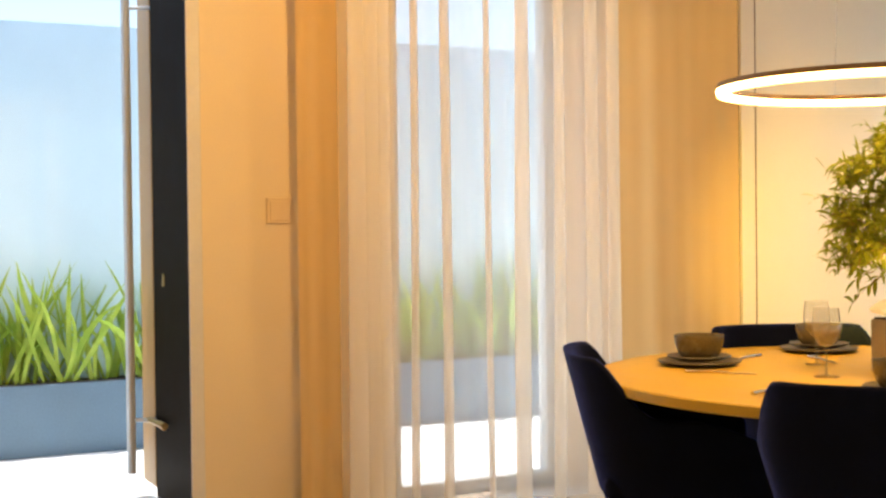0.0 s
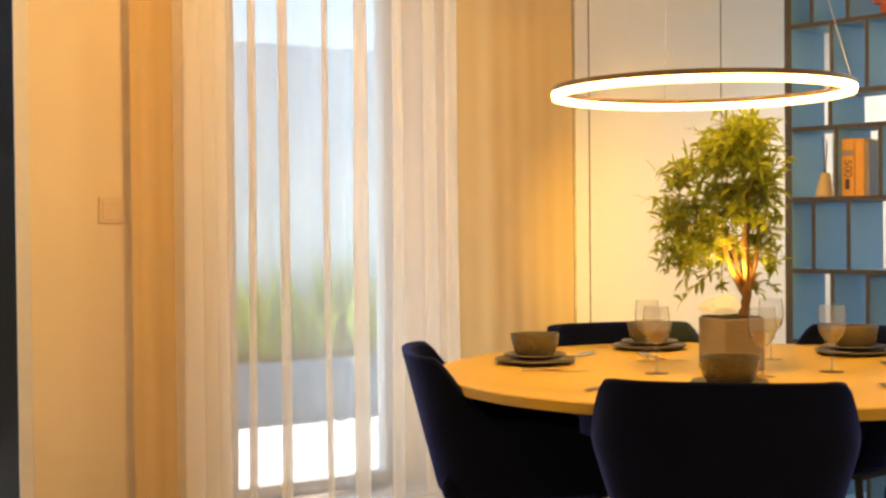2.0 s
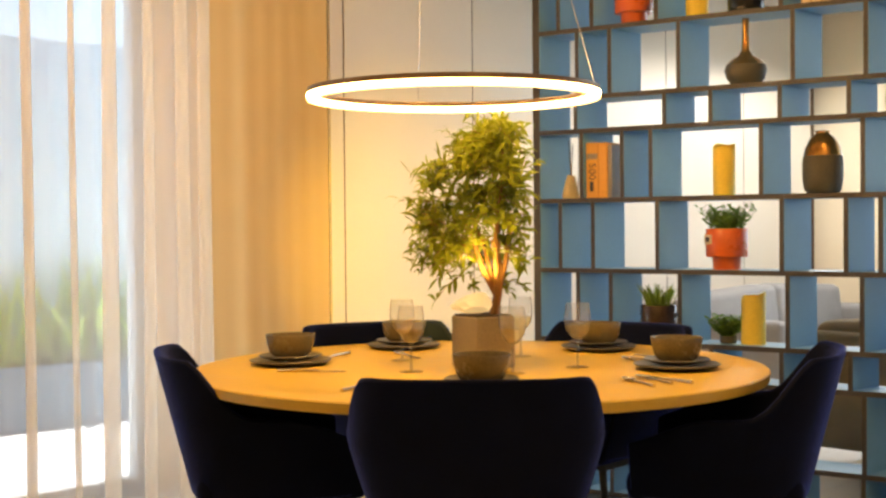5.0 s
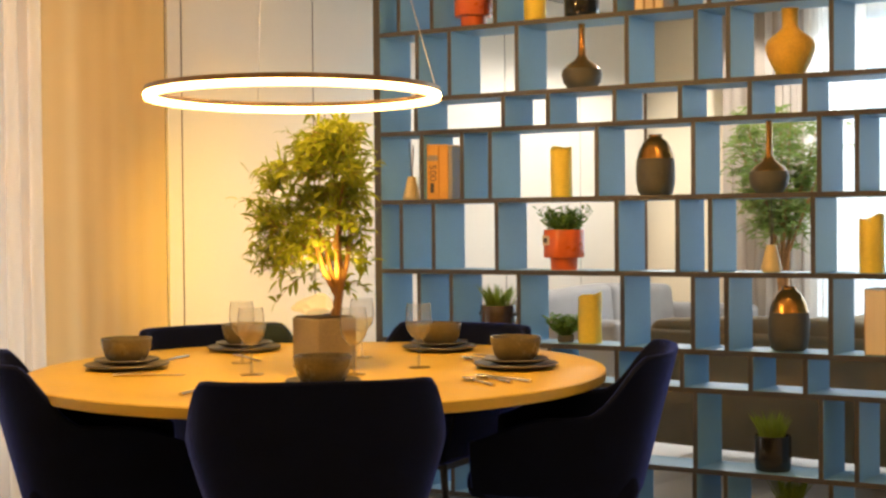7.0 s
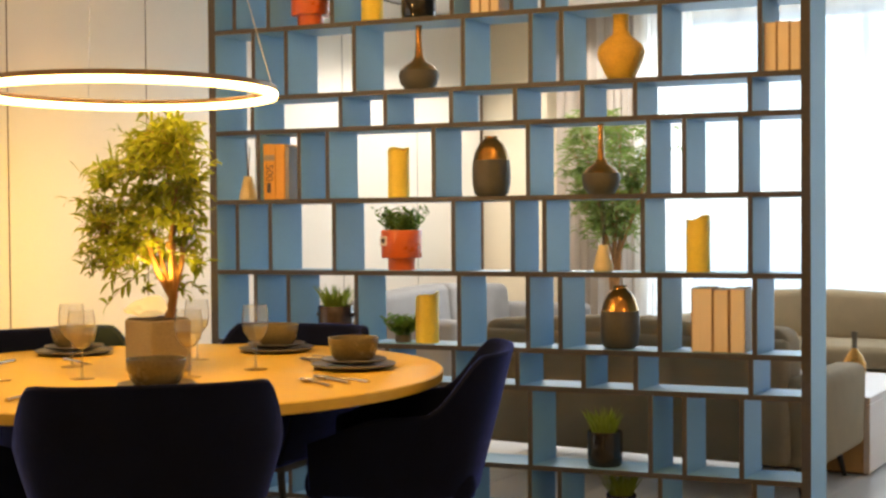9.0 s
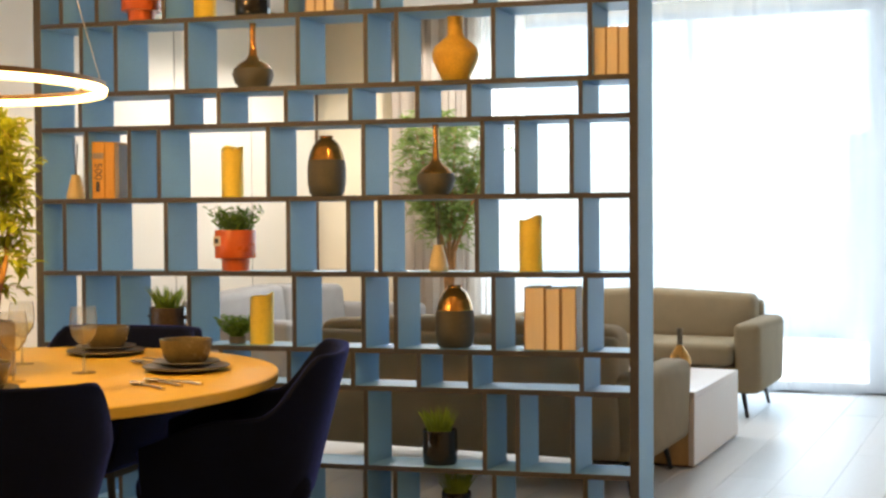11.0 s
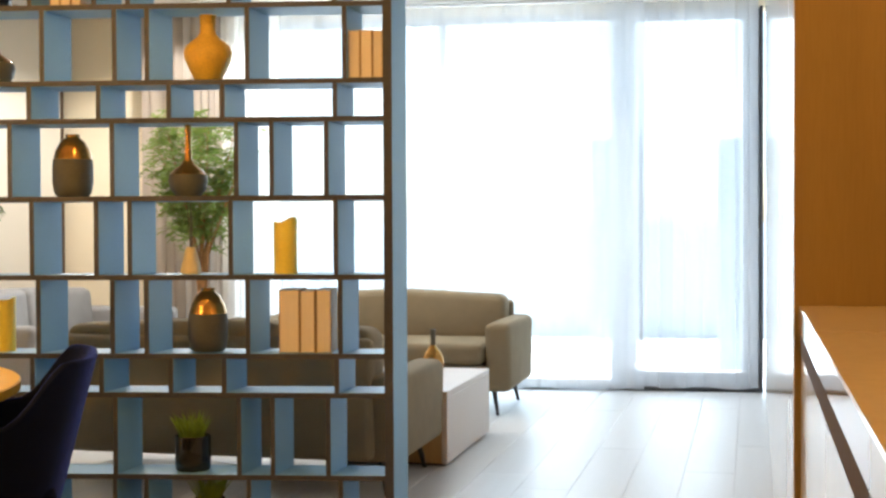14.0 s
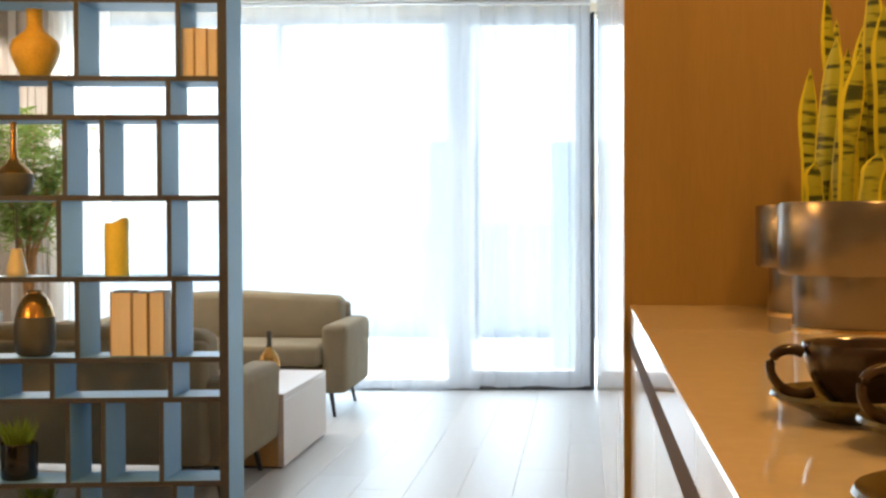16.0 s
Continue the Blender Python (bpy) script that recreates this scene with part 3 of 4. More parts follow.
# place settings
def setting(ang, r):
    p = round_table_at(ang, r)
    dn = thing("dinner_plate", "charcoal stoneware dinner plate on the table", "plate", p, ang, "place settings")
    part("dish", lathe([(0, 0), (0.085, 0), (0.128, 0.011), (0.135, 0.016), (0.132, 0.019), (0.09, 0.009), (0, 0.008)], 48), M["plate"], dn, "", True)
    sp = thing("side_plate", "smaller charcoal stoneware plate stacked on a plate", "plate", (p[0], p[1], p[2] + 0.017), ang, "place settings")
    part("dish", lathe([(0, 0), (0.065, 0), (0.098, 0.010), (0.104, 0.014), (0.101, 0.017), (0.07, 0.008), (0, 0.007)], 48), M["plate"], sp, "", True)
    bw = thing("bowl", "olive stoneware bowl stacked on two plates", "bowl", (p[0], p[1], p[2] + 0.026), ang, "place settings")
    part("vessel", lathe([(0, 0), (0.050, 0), (0.060, 0.004), (0.070, 0.020), (0.077, 0.045), (0.081, 0.071), (0.080, 0.0735), (0.077, 0.072), (0.073, 0.045), (0.064, 0.018), (0.05, 0.010), (0, 0.009)], 48), M["crock"], bw, "", True)


for ang, r in ((315, 0.60), (33, 0.63), (93, 0.66), (158, 0.67), (217, 0.62)):
    setting(ang, r)


def wine_glass(at):
    g = thing("wine_glass", "clear stemmed wine glass with a little pale wine", "wine glass", at, 0, "glasses on the table")
    part("foot", lathe([(0, 0), (0.036, 0), (0.036, 0.002), (0.006, 0.006), (0, 0.006)], 32), M["wineglass"], g, "", True)
    part("stem", lathe([(0, 0.0062), (0.0045, 0.0062), (0.0035, 0.05), (0.005, 0.088), (0, 0.088)], 16), M["wineglass"], g, "", True)
    part("bowl", lathe([(0, 0.0885), (0.016, 0.092), (0.036, 0.118), (0.042, 0.150), (0.040, 0.178), (0.036, 0.205)], 40), M["wineglass"], g, "", True)
    part("wine", lathe([(0, 0.0905), (0.0145, 0.094), (0.0335, 0.119), (0.0385, 0.136), (0, 0.136)], 32), M["wine"], g, "pale amber wine", True)
    return g


for gx, gy in ((-3.21, 2.95), (-2.93, 2.73), (-2.67, 2.91), (-2.99, 3.30), (-2.63, 3.17)):
    wine_glass((gx, gy, TOP))


def cutlery(kind, at, turn):
    c = thing(kind, f"polished steel {kind} lying on the table", kind, at, turn, "cutlery")
    part("handle", tube([(-0.10, 0, 0.004), (-0.03, 0, 0.006), (0.03, 0, 0.004)], [0.0065, 0.0045, 0.004], 8), M["steel"], c)
    if kind == "knife":
        part("blade", boxed((0.03, -0.008, 0.001), (0.115, 0.008, 0.004), 0.0012), M["steel"], c)
    elif kind == "spoon":
        bm = lathe([(0, 0.002), (0.012, 0.004), (0.020, 0.010), (0.0195, 0.011), (0.011, 0.006), (0, 0.004)], 20)
        for v in bm.verts:
            v.co = Vector((0.055 + v.co.x * 1.5, v.co.y, v.co.z))
        part("scoop", bm, M["steel"], c, "", True)
    else:
        bm = boxed((0.03, -0.011, 0.003), (0.055, 0.011, 0.0055), 0.001)
        for k in range(4):
            box(bm, (0.055, -0.0105 + 0.0058 * k, 0.003), (0.095, -0.0071 + 0.0058 * k, 0.0052))
        part("tines", bm, M["steel"], c)


# each laid with its head towards the middle of the table
for kind, x, y, turn in (("spoon", -2.236, 2.957, 154), ("spoon", -2.237, 3.031, 158), ("fork", -2.208, 3.066, 167),
                         ("fork", -2.600, 3.468, 157), ("knife", -2.620, 3.552, 159), ("spoon", -2.590, 3.415, 152),
                         ("fork", -3.478, 2.880, -70), ("knife", -3.17, 2.52, 42), ("fork", -2.752, 2.372, 108), ("knife", -2.30, 2.60, 140),
                         ("fork", -3.40, 3.47, -30), ("knife", -3.30, 3.05, -20)):
    cutlery(kind, (x, y, TOP), turn)

# planter on the table with a small fig tree
pot = thing("table_planter", "square grey concrete planter on the table", "planter", (-2.87, 2.99, TOP), 77)
part("concrete_body", boxed((-0.074, -0.074, 0), (0.074, 0.074, 0.163), 0.004), M["concrete"], pot)
part("earth", boxed((-0.066, -0.066, 0.163), (0.066, 0.066, 0.168)), M["soil"], pot)
bm = bmesh.new()
bmesh.ops.create_icosphere(bm, subdivisions=2, radius=1)
for v in bm.verts:
    n = noise.noise(v.co * 2.1 + Vector((5, 1, 7)))
    p = Vector((v.co.x * 0.070, v.co.y * 0.034, v.co.z * 0.022)) * (1 + 0.40 * n)
    if p.z > 0:
        p.z += (0.062 * max(0, 1 - abs(p.x - 0.045) / 0.045) + 0.012 * max(0, 1 - abs(p.x + 0.02) / 0.04)) * (p.z / 0.022)
    v.co = p
rock = tagged(part("rock_lamp", bm, M["chalk"]), "glowing white quartz rock lamp in the planter", "rock lamp")
rock.matrix_world = pose(-2.888, 2.952, 0.944, 0, 0, 45)
fig = thing("fig_tree", "small leafy fig tree lit from below", "tree", (-2.85, 3.015, TOP + 0.165))
rnd = random.Random(21)
wood = bmesh.new()
RIGHT = Vector((0.707, 0.707, 0))
tube([(0, 0, -0.02), (0.012, 0.012, 0.07), (0.02, 0.015, 0.15), (0.0, 0.0, 0.24)], [0.017, 0.014, 0.011, 0.008], 9, wood)
tube([(0.01, 0.01, 0.06), (-0.03, -0.01, 0.14), (-0.045, -0.05, 0.26)], [0.012, 0.010, 0.006], 8, wood)
tube([(0.012, 0.012, 0.08), (0.03, 0.03, 0.17), (0.02, 0.06, 0.30)], [0.011, 0.009, 0.005], 8, wood)
for bend, top in (((-0.05, 0.02, 0.20), (-0.14, 0.03, 0.36)), ((0.03, -0.02, 0.24), (0.05, 0.0, 0.46)), ((-0.02, 0.05, 0.28), (-0.06, 0.06, 0.50))):
    tube([(0.01, 0.01, 0.05), bend, top], [0.009, 0.007, 0.003], 7, wood)
crown = bmesh.new()
AHEAD = Vector((-0.707, 0.707, 0))
# half outline of the crown: height, reach to one side, reach to the other
OUTLINE = [(0.07, -0.11, 0.075), (0.14, -0.17, 0.09), (0.22, -0.225, 0.095), (0.32, -0.235, 0.095), (0.42, -0.215, 0.10), (0.51, -0.185, 0.10), (0.565, -0.08, 0.095), (0.615, -0.01, 0.055)]


def crown_reach(z):
    for (z0, l0, r0), (z1, l1, r1) in zip(OUTLINE, OUTLINE[1:]):
        if z0 <= z <= z1:
            f = (z - z0) / (z1 - z0)
            return l0 + (l1 - l0) * f, r0 + (r1 - r0) * f
    return None


def curled_leaf(bm, p, away, ln, wd, curl):
    """A narrow pointed leaf that leaves along away and hooks downwards."""
    side = away.cross(Vector((0, 0, 1))).normalized() if abs(away.z) < 0.98 else Vector((1, 0, 0))
    side = (side + Vector((0, 0, rnd.uniform(-0.9, 0.9)))).normalized()
    prev, d, q = None, away.normalized(), p.copy()
    for i, w in enumerate((0.25, 0.9, 1.0, 0.65, 0.05)):
        now = (bm.verts.new(q - side * wd * w / 2), bm.verts.new(q + side * wd * w / 2))
        if prev:
            bm.faces.new((prev[0], prev[1], now[1], now[0]))
        prev = now
        q = q + d * ln / 4
        d = (d + Vector((0, 0, -curl * (0.5 + 0.35 * i)))).normalized()


def sprig(c, d, length, count):
    tip = c + d * length + Vector((0, 0, -0.02))
    tube([c, c.lerp(tip, 0.5) + Vector((0, 0, 0.012)), tip], [0.0016, 0.0012, 0.0007], 3, wood)
    for k in range(count):
        s = (k + 0.4) / count
        p = c.lerp(tip, s) + Vector((0, 0, 0.045 * s * (1 - s)))
        out = (d * 0.7 + Vector((rnd.gauss(0, 0.8), rnd.gauss(0, 0.8), rnd.gauss(0.15, 0.6)))).normalized()
        curled_leaf(crown, p, out, rnd.uniform(0.038, 0.064), rnd.uniform(0.0095, 0.0150), rnd.uniform(0.1, 0.75))


ROCK, FLAME = Vector((-0.055, -0.06, 0.075)), Vector((0.024, -0.06, 0.12))
made = 0
while made < 360:
    z = rnd.uniform(0.08, 0.612)
    lo, hi = crown_reach(z)
    r = rnd.uniform(lo, hi)
    cd = rnd.uniform(-0.15, 0.15) * math.sqrt(max(0.05, 1 - ((2 * r - lo - hi) / (hi - lo)) ** 2))
    c = RIGHT * r + AHEAD * cd + Vector((0, 0, z))
    if (c - ROCK).length < 0.115 or (c - FLAME).length < 0.115 or noise.noise(c * 11) < -0.34:
        continue
    if -0.06 < r < 0.075 and 0.06 < z < 0.30 and cd < 0.04 and rnd.random() < 0.66:
        continue
    d = Vector((c.x, c.y, 0)).normalized() * 0.8 + Vector((rnd.gauss(0, 0.5), rnd.gauss(0, 0.5), rnd.uniform(-0.3, 0.7)))
    sprig(c - d.normalized() * 0.035, d.normalized(), rnd.uniform(0.05, 0.085), 9)
    made += 1
# long drooping sprigs that break the outline
for r, cd, z, dr, dz in ((-0.17, 0, 0.27, -1, -0.35), (-0.16, 0.03, 0.30, -1, 0.1), (-0.15, 0.0, 0.20, -1, -0.2), (-0.14, 0.02, 0.44, -0.9, 0.5), (-0.08, 0, 0.52, -0.6, 0.8), (0.02, 0, 0.53, 0.2, 1), (0.05, 0.02, 0.53, 0.6, 0.9), (-0.10, -0.05, 0.13, -0.8, -0.6), (-0.19, 0.0, 0.36, -1, 0.25), (-0.18, 0.02, 0.40, -0.8, 0.7), (0.05, 0.0, 0.44, 0.8, 0.5), (-0.03, 0.0, 0.55, -0.3, 1), (-0.13, -0.03, 0.17, -1, -0.1)):
    sprig(RIGHT * r + AHEAD * cd + Vector((0, 0, z)), (RIGHT * dr + Vector((0, 0, dz))).normalized(), 0.11, 11)
part("trunk", wood, M["bark"], fig, "pale brown trunk and branches", True)
part("crown", crown, M["ficus"], fig, "small curled green leaves")

# ring lamp
LAMP = Vector((-2.93, 2.925, 1.621))
lamp = thing("ring_pendant_lamp", "glowing ring pendant lamp with bronze band over the table", "pendant lamp", LAMP)
R0 = 0.464
part("band", lathe([(R0 - 0.022, 0.0), (R0, 0.0), (R0, 0.015), (R0 - 0.022, 0.015), (R0 - 0.022, 0.0)], 96), M["bronze"], lamp, "bronze upper band")
dif = part("diffuser", lathe([(R0 - 0.022, -0.0165), (R0 - 0.001, -0.0165), (R0 + 0.001, -0.013), (R0 + 0.001, -0.004), (R0 - 0.024, -0.004), (R0 - 0.024, -0.013), (R0 - 0.022, -0.0165)], 96), M["ring"], lamp, "glowing warm diffuser")
# dimmer amber lips, added so the ring's glow fades at its edges
for z0, z1 in ((-0.021, -0.017), (-0.0038, -0.0004)):
    part("diffuser_lip", lathe([(R0 - 0.0235, z0), (R0 + 0.0005, z0), (R0 + 0.0005, z1), (R0 - 0.0235, z1), (R0 - 0.0235, z0)], 96), M["ring_glow_fade"], dif, "amber lip added for the glow fading at the diffuser's edge")
for a, lean in ((45, 0.14), (151, -0.08)):
    x, y = (R0 - 0.011) * math.cos(radians(a)), (R0 - 0.011) * math.sin(radians(a))
    part("suspension_wire", tube([(x, y, 0.015), (RIGHT.x * lean, RIGHT.y * lean, CEIL - LAMP.z - 0.03)], 0.0016, 6), M["wire"], lamp)
part("ceiling_rose", lathe([(0, CEIL - LAMP.z - 0.03), (0.16, CEIL - LAMP.z - 0.03), (0.16, CEIL - LAMP.z), (0, CEIL - LAMP.z)], 32), M["bronze"], lamp)
sw = thing("light_switch", "flush cream light switch on the wall", "light switch", (WALL_X, 1.83, 1.285))
part("plate", boxed((0.0, -0.06, -0.055), (0.010, 0.06, 0.055), 0.003), M["switch"], sw)
part("rocker", boxed((0.010, -0.045, -0.042), (0.014, 0.045, 0.042), 0.002), M["switch"], sw)
# downlight rims added out of view, one at each fill spot
for cx, cy, *_ in FILL_SPOTS:
    dl = thing("recessed_downlight", "small ceiling downlight rim, added unseen over a fill spot", "downlight", (cx, cy, CEIL - 0.012), 0, "ceiling downlights")
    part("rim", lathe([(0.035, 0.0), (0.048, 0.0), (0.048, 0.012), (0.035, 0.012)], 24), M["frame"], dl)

# ---- shelf partition ----
S0 = Vector((-3.802, 4.389, 0))
S_TURN = 9.67
SU = Vector((math.cos(radians(S_TURN)), math.sin(radians(S_TURN)), 0))
DEEP = 0.212
SK = Vector((DEEP * math.sin(radians(S_TURN)), DEEP * math.cos(radians(S_TURN)), 0))


def on_shelf(u, z, back=0.1):
    p = S0 + SU * u + Vector((0, back, 0))
    return (p.x, p.y, z)


def plank(u0, u1, z0, z1, bevel=0.0015):
    """A board of the shelf from u0 to u1, running from the front to the back."""
    bm = boxed((u0, 0, z0), (u1, 1, z1))
    for v in bm.verts:
        v.co = Vector((v.co.x + SK.x * v.co.y, SK.y * v.co.y, v.co.z))
    bmesh.ops.bevel(bm, geom=list(bm.edges), offset=bevel, segments=1, affect="EDGES")
    return bm


shelf = thing("shelf_partition", "open slate-blue shelf partition with staggered cells", "shelf", S0, S_TURN)
U0, U1, TH = -0.042, 2.462, 0.020
part("end_post", plank(-0.077, U0, 0, CEIL), M["blue"], shelf)
part("end_post", plank(U1, 2.496, 0, CEIL), M["blue"], shelf)
LEVELS = [0.03, 0.22, 0.54, 0.692, 0.998, 1.305, 1.608, 1.755, 2.05, 2.355, 2.505]
PATTERN = {
    "I": [0.148, 0.31, 0.635, 1.11, 1.40, 1.525, 1.93, 2.29], "H": [0.168, 0.368, 0.504, 0.993, 1.404, 1.893, 2.025, 2.242],
    "G": [0.141, 0.568, 0.776, 1.075, 1.351, 1.626, 1.836, 2.277], "F": [0.148, 0.31, 0.635, 1.101, 1.397, 1.532, 1.931, 2.292],
    "E": [0.06, 0.224, 0.533, 1.078, 1.335, 1.468, 1.866, 2.276], "D": [0.169, 0.368, 0.504, 0.993, 1.401, 1.89, 2.028, 2.241],
    "C": [0.141, 0.568, 0.776, 1.072, 1.348, 1.627, 1.838, 2.276], "B": [0.149, 0.31, 0.634, 1.126, 1.414, 1.543, 1.936, 2.314],
    "A": [0.056, 0.224, 0.533, 1.078, 1.335, 1.468, 1.866, 2.276], "Z": [0.169, 0.504, 0.993, 1.401, 1.89, 2.241],
}
# dark strips stand in for the blue fronts darkened by warm light
for ob, u in zip([o for o in shelf.children], (-0.077, U1)):
    part("edge_band", boxed((u, -0.003, 0), (u + 0.034, -0.0005, CEIL)), M["edge"], ob, "thin dark strip for the board's shaded front")
for z in LEVELS:
    ob = part("shelf_board", plank(U0, U1, z - TH / 2, z + TH / 2), M["blue"], shelf)
    part("edge_band", boxed((U0, -0.003, z - TH / 2), (U1, -0.0005, z + TH / 2)), M["edge"], ob, "thin dark strip for the board's shaded front")
for (row, us), z0, z1 in zip(PATTERN.items(), LEVELS, LEVELS[1:]):
    for u in us:
        ob = part("divider", plank(u - 0.009, u + 0.009, z0 + TH / 2, z1 - TH / 2), M["blue"], shelf)
        part("edge_band", boxed((u - 0.009, -0.003, z0 + TH / 2), (u + 0.009, -0.0005, z1 - TH / 2)), M["edge"], ob, "thin dark strip for the board's shaded front")


def board_top(z):
    return z + TH / 2


# things on the shelf
def bottle_vase(u, z, w, h):
    v = thing("bottle_vase", "dark stoneware bottle vase with bronze neck on shelf", "vase", on_shelf(u, z), 0, "vases on the shelf")
    r = w / 2
    part("body", lathe([(0, 0), (r * 0.62, 0), (r * 0.9, 0.10 * h), (r, 0.22 * h), (r * 0.93, 0.30 * h)], 40), M["mattegrey"], v, "matte dark lower body", True)
    part("neck", lathe([(r * 0.93, 0.30 * h), (r * 0.72, 0.37 * h), (r * 0.36, 0.44 * h), (r * 0.20, 0.52 * h), (r * 0.15, 0.75 * h), (r * 0.17, h), (r * 0.12, h), (r * 0.10, 0.75 * h), (r * 0.1, 0.5 * h)], 40), M["goldglaze"], v, "bronze glazed neck", True)


def jar_vase(u, z, w, h):
    v = thing("jar_vase", "rounded dark jar vase with bronze glazed shoulder on shelf", "vase", on_shelf(u, z), 0, "vases on the shelf")
    r = w / 2
    part("body", lathe([(0, 0), (r * 0.72, 0), (r * 0.9, 0.05 * h), (r, 0.22 * h), (r, 0.48 * h), (r * 0.96, 0.60 * h)], 40), M["mattegrey"], v, "matte dark lower body", True)
    part("shoulder", lathe([(r * 0.96, 0.60 * h), (r * 0.85, 0.74 * h), (r * 0.62, 0.88 * h), (r * 0.36, 0.95 * h), (r * 0.34, 0.97 * h), (r * 0.38, h), (r * 0.30, h), (r * 0.28, 0.95 * h), (r * 0.5, 0.87 * h)], 40), M["goldglaze"], v, "bronze glazed shoulder", True)


def candle(u, z, w, h, seed):
    r = w / 2
    bm = lathe([(0, 0), (r, 0), (r, h * 0.5), (r, h), (r * 0.96, h * 1.012), (r * 0.86, h), (r * 0.80, h * 0.94), (0, h * 0.92)], 32)
    rr = random.Random(seed)
    a, b = rr.uniform(0, 6), rr.uniform(0, 6)
    for v in bm.verts:
        t = math.atan2(v.co.y, v.co.x)
        if v.co.z > 0.9 * h:
            v.co.z += 0.05 * h * math.sin(t + a) + 0.022 * h * math.sin(3 * t + b)
        v.co.x *= 1 + 0.02 * math.sin(3 * t + a + v.co.z * 20)
    c = thing("pillar_candle", "yellow wax pillar candle with melted rim on shelf", "candle", on_shelf(u, z), 0, "candles on the shelf")
    part("wax", bm, M["yellow_wax"], c, "", True)
    part("wick", tube([(0, 0, h * 0.92), (0.002, 0, h * 0.99)], 0.0012, 5), M["twig"], c)


def potted(name, label, u, z, profile, pot_mat, top, plant, seed, handles=False, tall=1.0):
    p = thing(name, label, "plant pot", on_shelf(u, z), 0, "potted plants on the shelf")
    part("pot", lathe(profile, 40), pot_mat, p, "", True)
    rt = max(r for r, _ in profile) * 0.86
    part("earth", lathe([(0, top - 0.012), (rt, top - 0.012), (0, top - 0.004)], 24), M["soil"], p)
    if handles:
        for s in (-1, 1):
            part("handle", tube([(0.080 * s, 0, top - 0.03), (0.098 * s, 0, top - 0.03)], 0.009, 8), M["blackmetal"], p)
    rr = random.Random(seed)
    bm = bmesh.new()
    if plant == "grass":
        for _ in range(150):
            a, q = rr.uniform(0, 6.28), rr.uniform(0, rt * 0.8)
            b0 = Vector((q * math.cos(a), q * math.sin(a), top - 0.01))
            h = tall * rr.uniform(0.05, 0.115)
            blade(bm, b0, b0 + Vector((0.6 * h * math.cos(a) * rr.uniform(0.2, 1.3), 0.6 * h * math.sin(a) * rr.uniform(0.2, 1.3), h)), 0.0055, (0, 0, -0.04), 3, rr.uniform(0, 3))
        part("grass_tuft", bm, M["grass"], p, "bright green grass blades")
    else:
        for _ in range(90):
            a, q = rr.uniform(0, 6.28), rr.uniform(0, rt * 0.7)
            b0 = Vector((q * math.cos(a), q * math.sin(a), top - 0.01))
            h = tall * rr.uniform(0.05, 0.115)
            o = rr.uniform(0.1, 1.0)
            tip = b0 + Vector((o * h * math.cos(a), o * h * math.sin(a), h))
            tube([b0, b0.lerp(tip, 0.5) + Vector((0, 0, 0.008)), tip], 0.0010, 3, bm)
            for k in range(8):
                s = 0.3 + 0.7 * k / 7
                c = b0.lerp(tip, s)
                g = rr.uniform(0, 6.28)
                blade(bm, c, c + Vector((0.024 * math.cos(g), 0.024 * math.sin(g), 0.012)), 0.008, (0, 0, -0.01), 2, rr.uniform(0, 3))
        part("herb_leaves", bm, M["herb"], p, "small dense green leaves")
    return p


def step_pot(w, h):
    r = w / 2
    return [(0, 0), (r * 0.66, 0), (r * 0.68, 0.27 * h), (r * 0.70, 0.30 * h), (r * 0.97, 0.31 * h), (r, 0.34 * h), (r, h * 0.985), (r * 0.98, h), (r * 0.93, h), (r * 0.92, 0.5 * h), (0, 0.5 * h)]


def plain_pot(w, h):
    r = w / 2
    return [(0, 0), (r * 0.9, 0), (r * 0.97, 0.06 * h), (r, 0.3 * h), (r, 0.97 * h), (r * 0.97, h), (r * 0.92, h), (r * 0.9, 0.6 * h), (0, 0.6 * h)]


def book(u, z, t, h, deep, cover, tilt=0.0, page_side=True, back=0.02, title=""):
    b = thing("book", "upright hardback book with pages facing out on shelf" if page_side else "upright book with its spine facing out on shelf", "book", on_shelf(u, z, back), S_TURN, "books on the shelf")
    cv = 0.0035
    part("cover", boxed((0, 0, 0), (cv, deep, h), 0.001), cover, b)
    part("cover", boxed((t - cv, 0, 0), (t, deep, h), 0.001), cover, b)
    if page_side:
        part("spine", boxed((cv, deep - cv, 0), (t - cv, deep, h), 0.001), cover, b)
        part("page_block", boxed((cv, 0.004, 0.003), (t - cv, deep - cv, h - 0.003)), M["paper"], b, "cream page block")
    else:
        part("spine", boxed((cv, 0, 0), (t - cv, cv, h), 0.001), cover, b)
        part("page_block", boxed((cv, cv, 0.003), (t - cv, deep - 0.004, h - 0.003)), M["paper"], b)
    if title:
        fc = bpy.data.curves.new("title", "FONT")
        fc.body, fc.size, fc.align_x, fc.align_y = title, 0.05, "CENTER", "CENTER"
        fo = bpy.data.objects.new("title", fc)
        me = bpy.data.meshes.new_from_object(fo)
        bpy.data.objects.remove(fo)
        me.materials.append(M["ink"])
        to = new("title", me)
        to.parent = b
        to.matrix_local = pose(t / 2, -0.0012, h * 0.48, 90, 90, 0)
        part("title_bar", boxed((t * 0.3, -0.001, h * 0.12), (t * 0.62, 0.0005, h * 0.30)), M["ink"], b)
        part("cover_patch", boxed((t * 0.05, -0.001, h * 0.70), (t * 0.95, 0.0005, h * 0.80)), M["book_grey"], b)
    return b


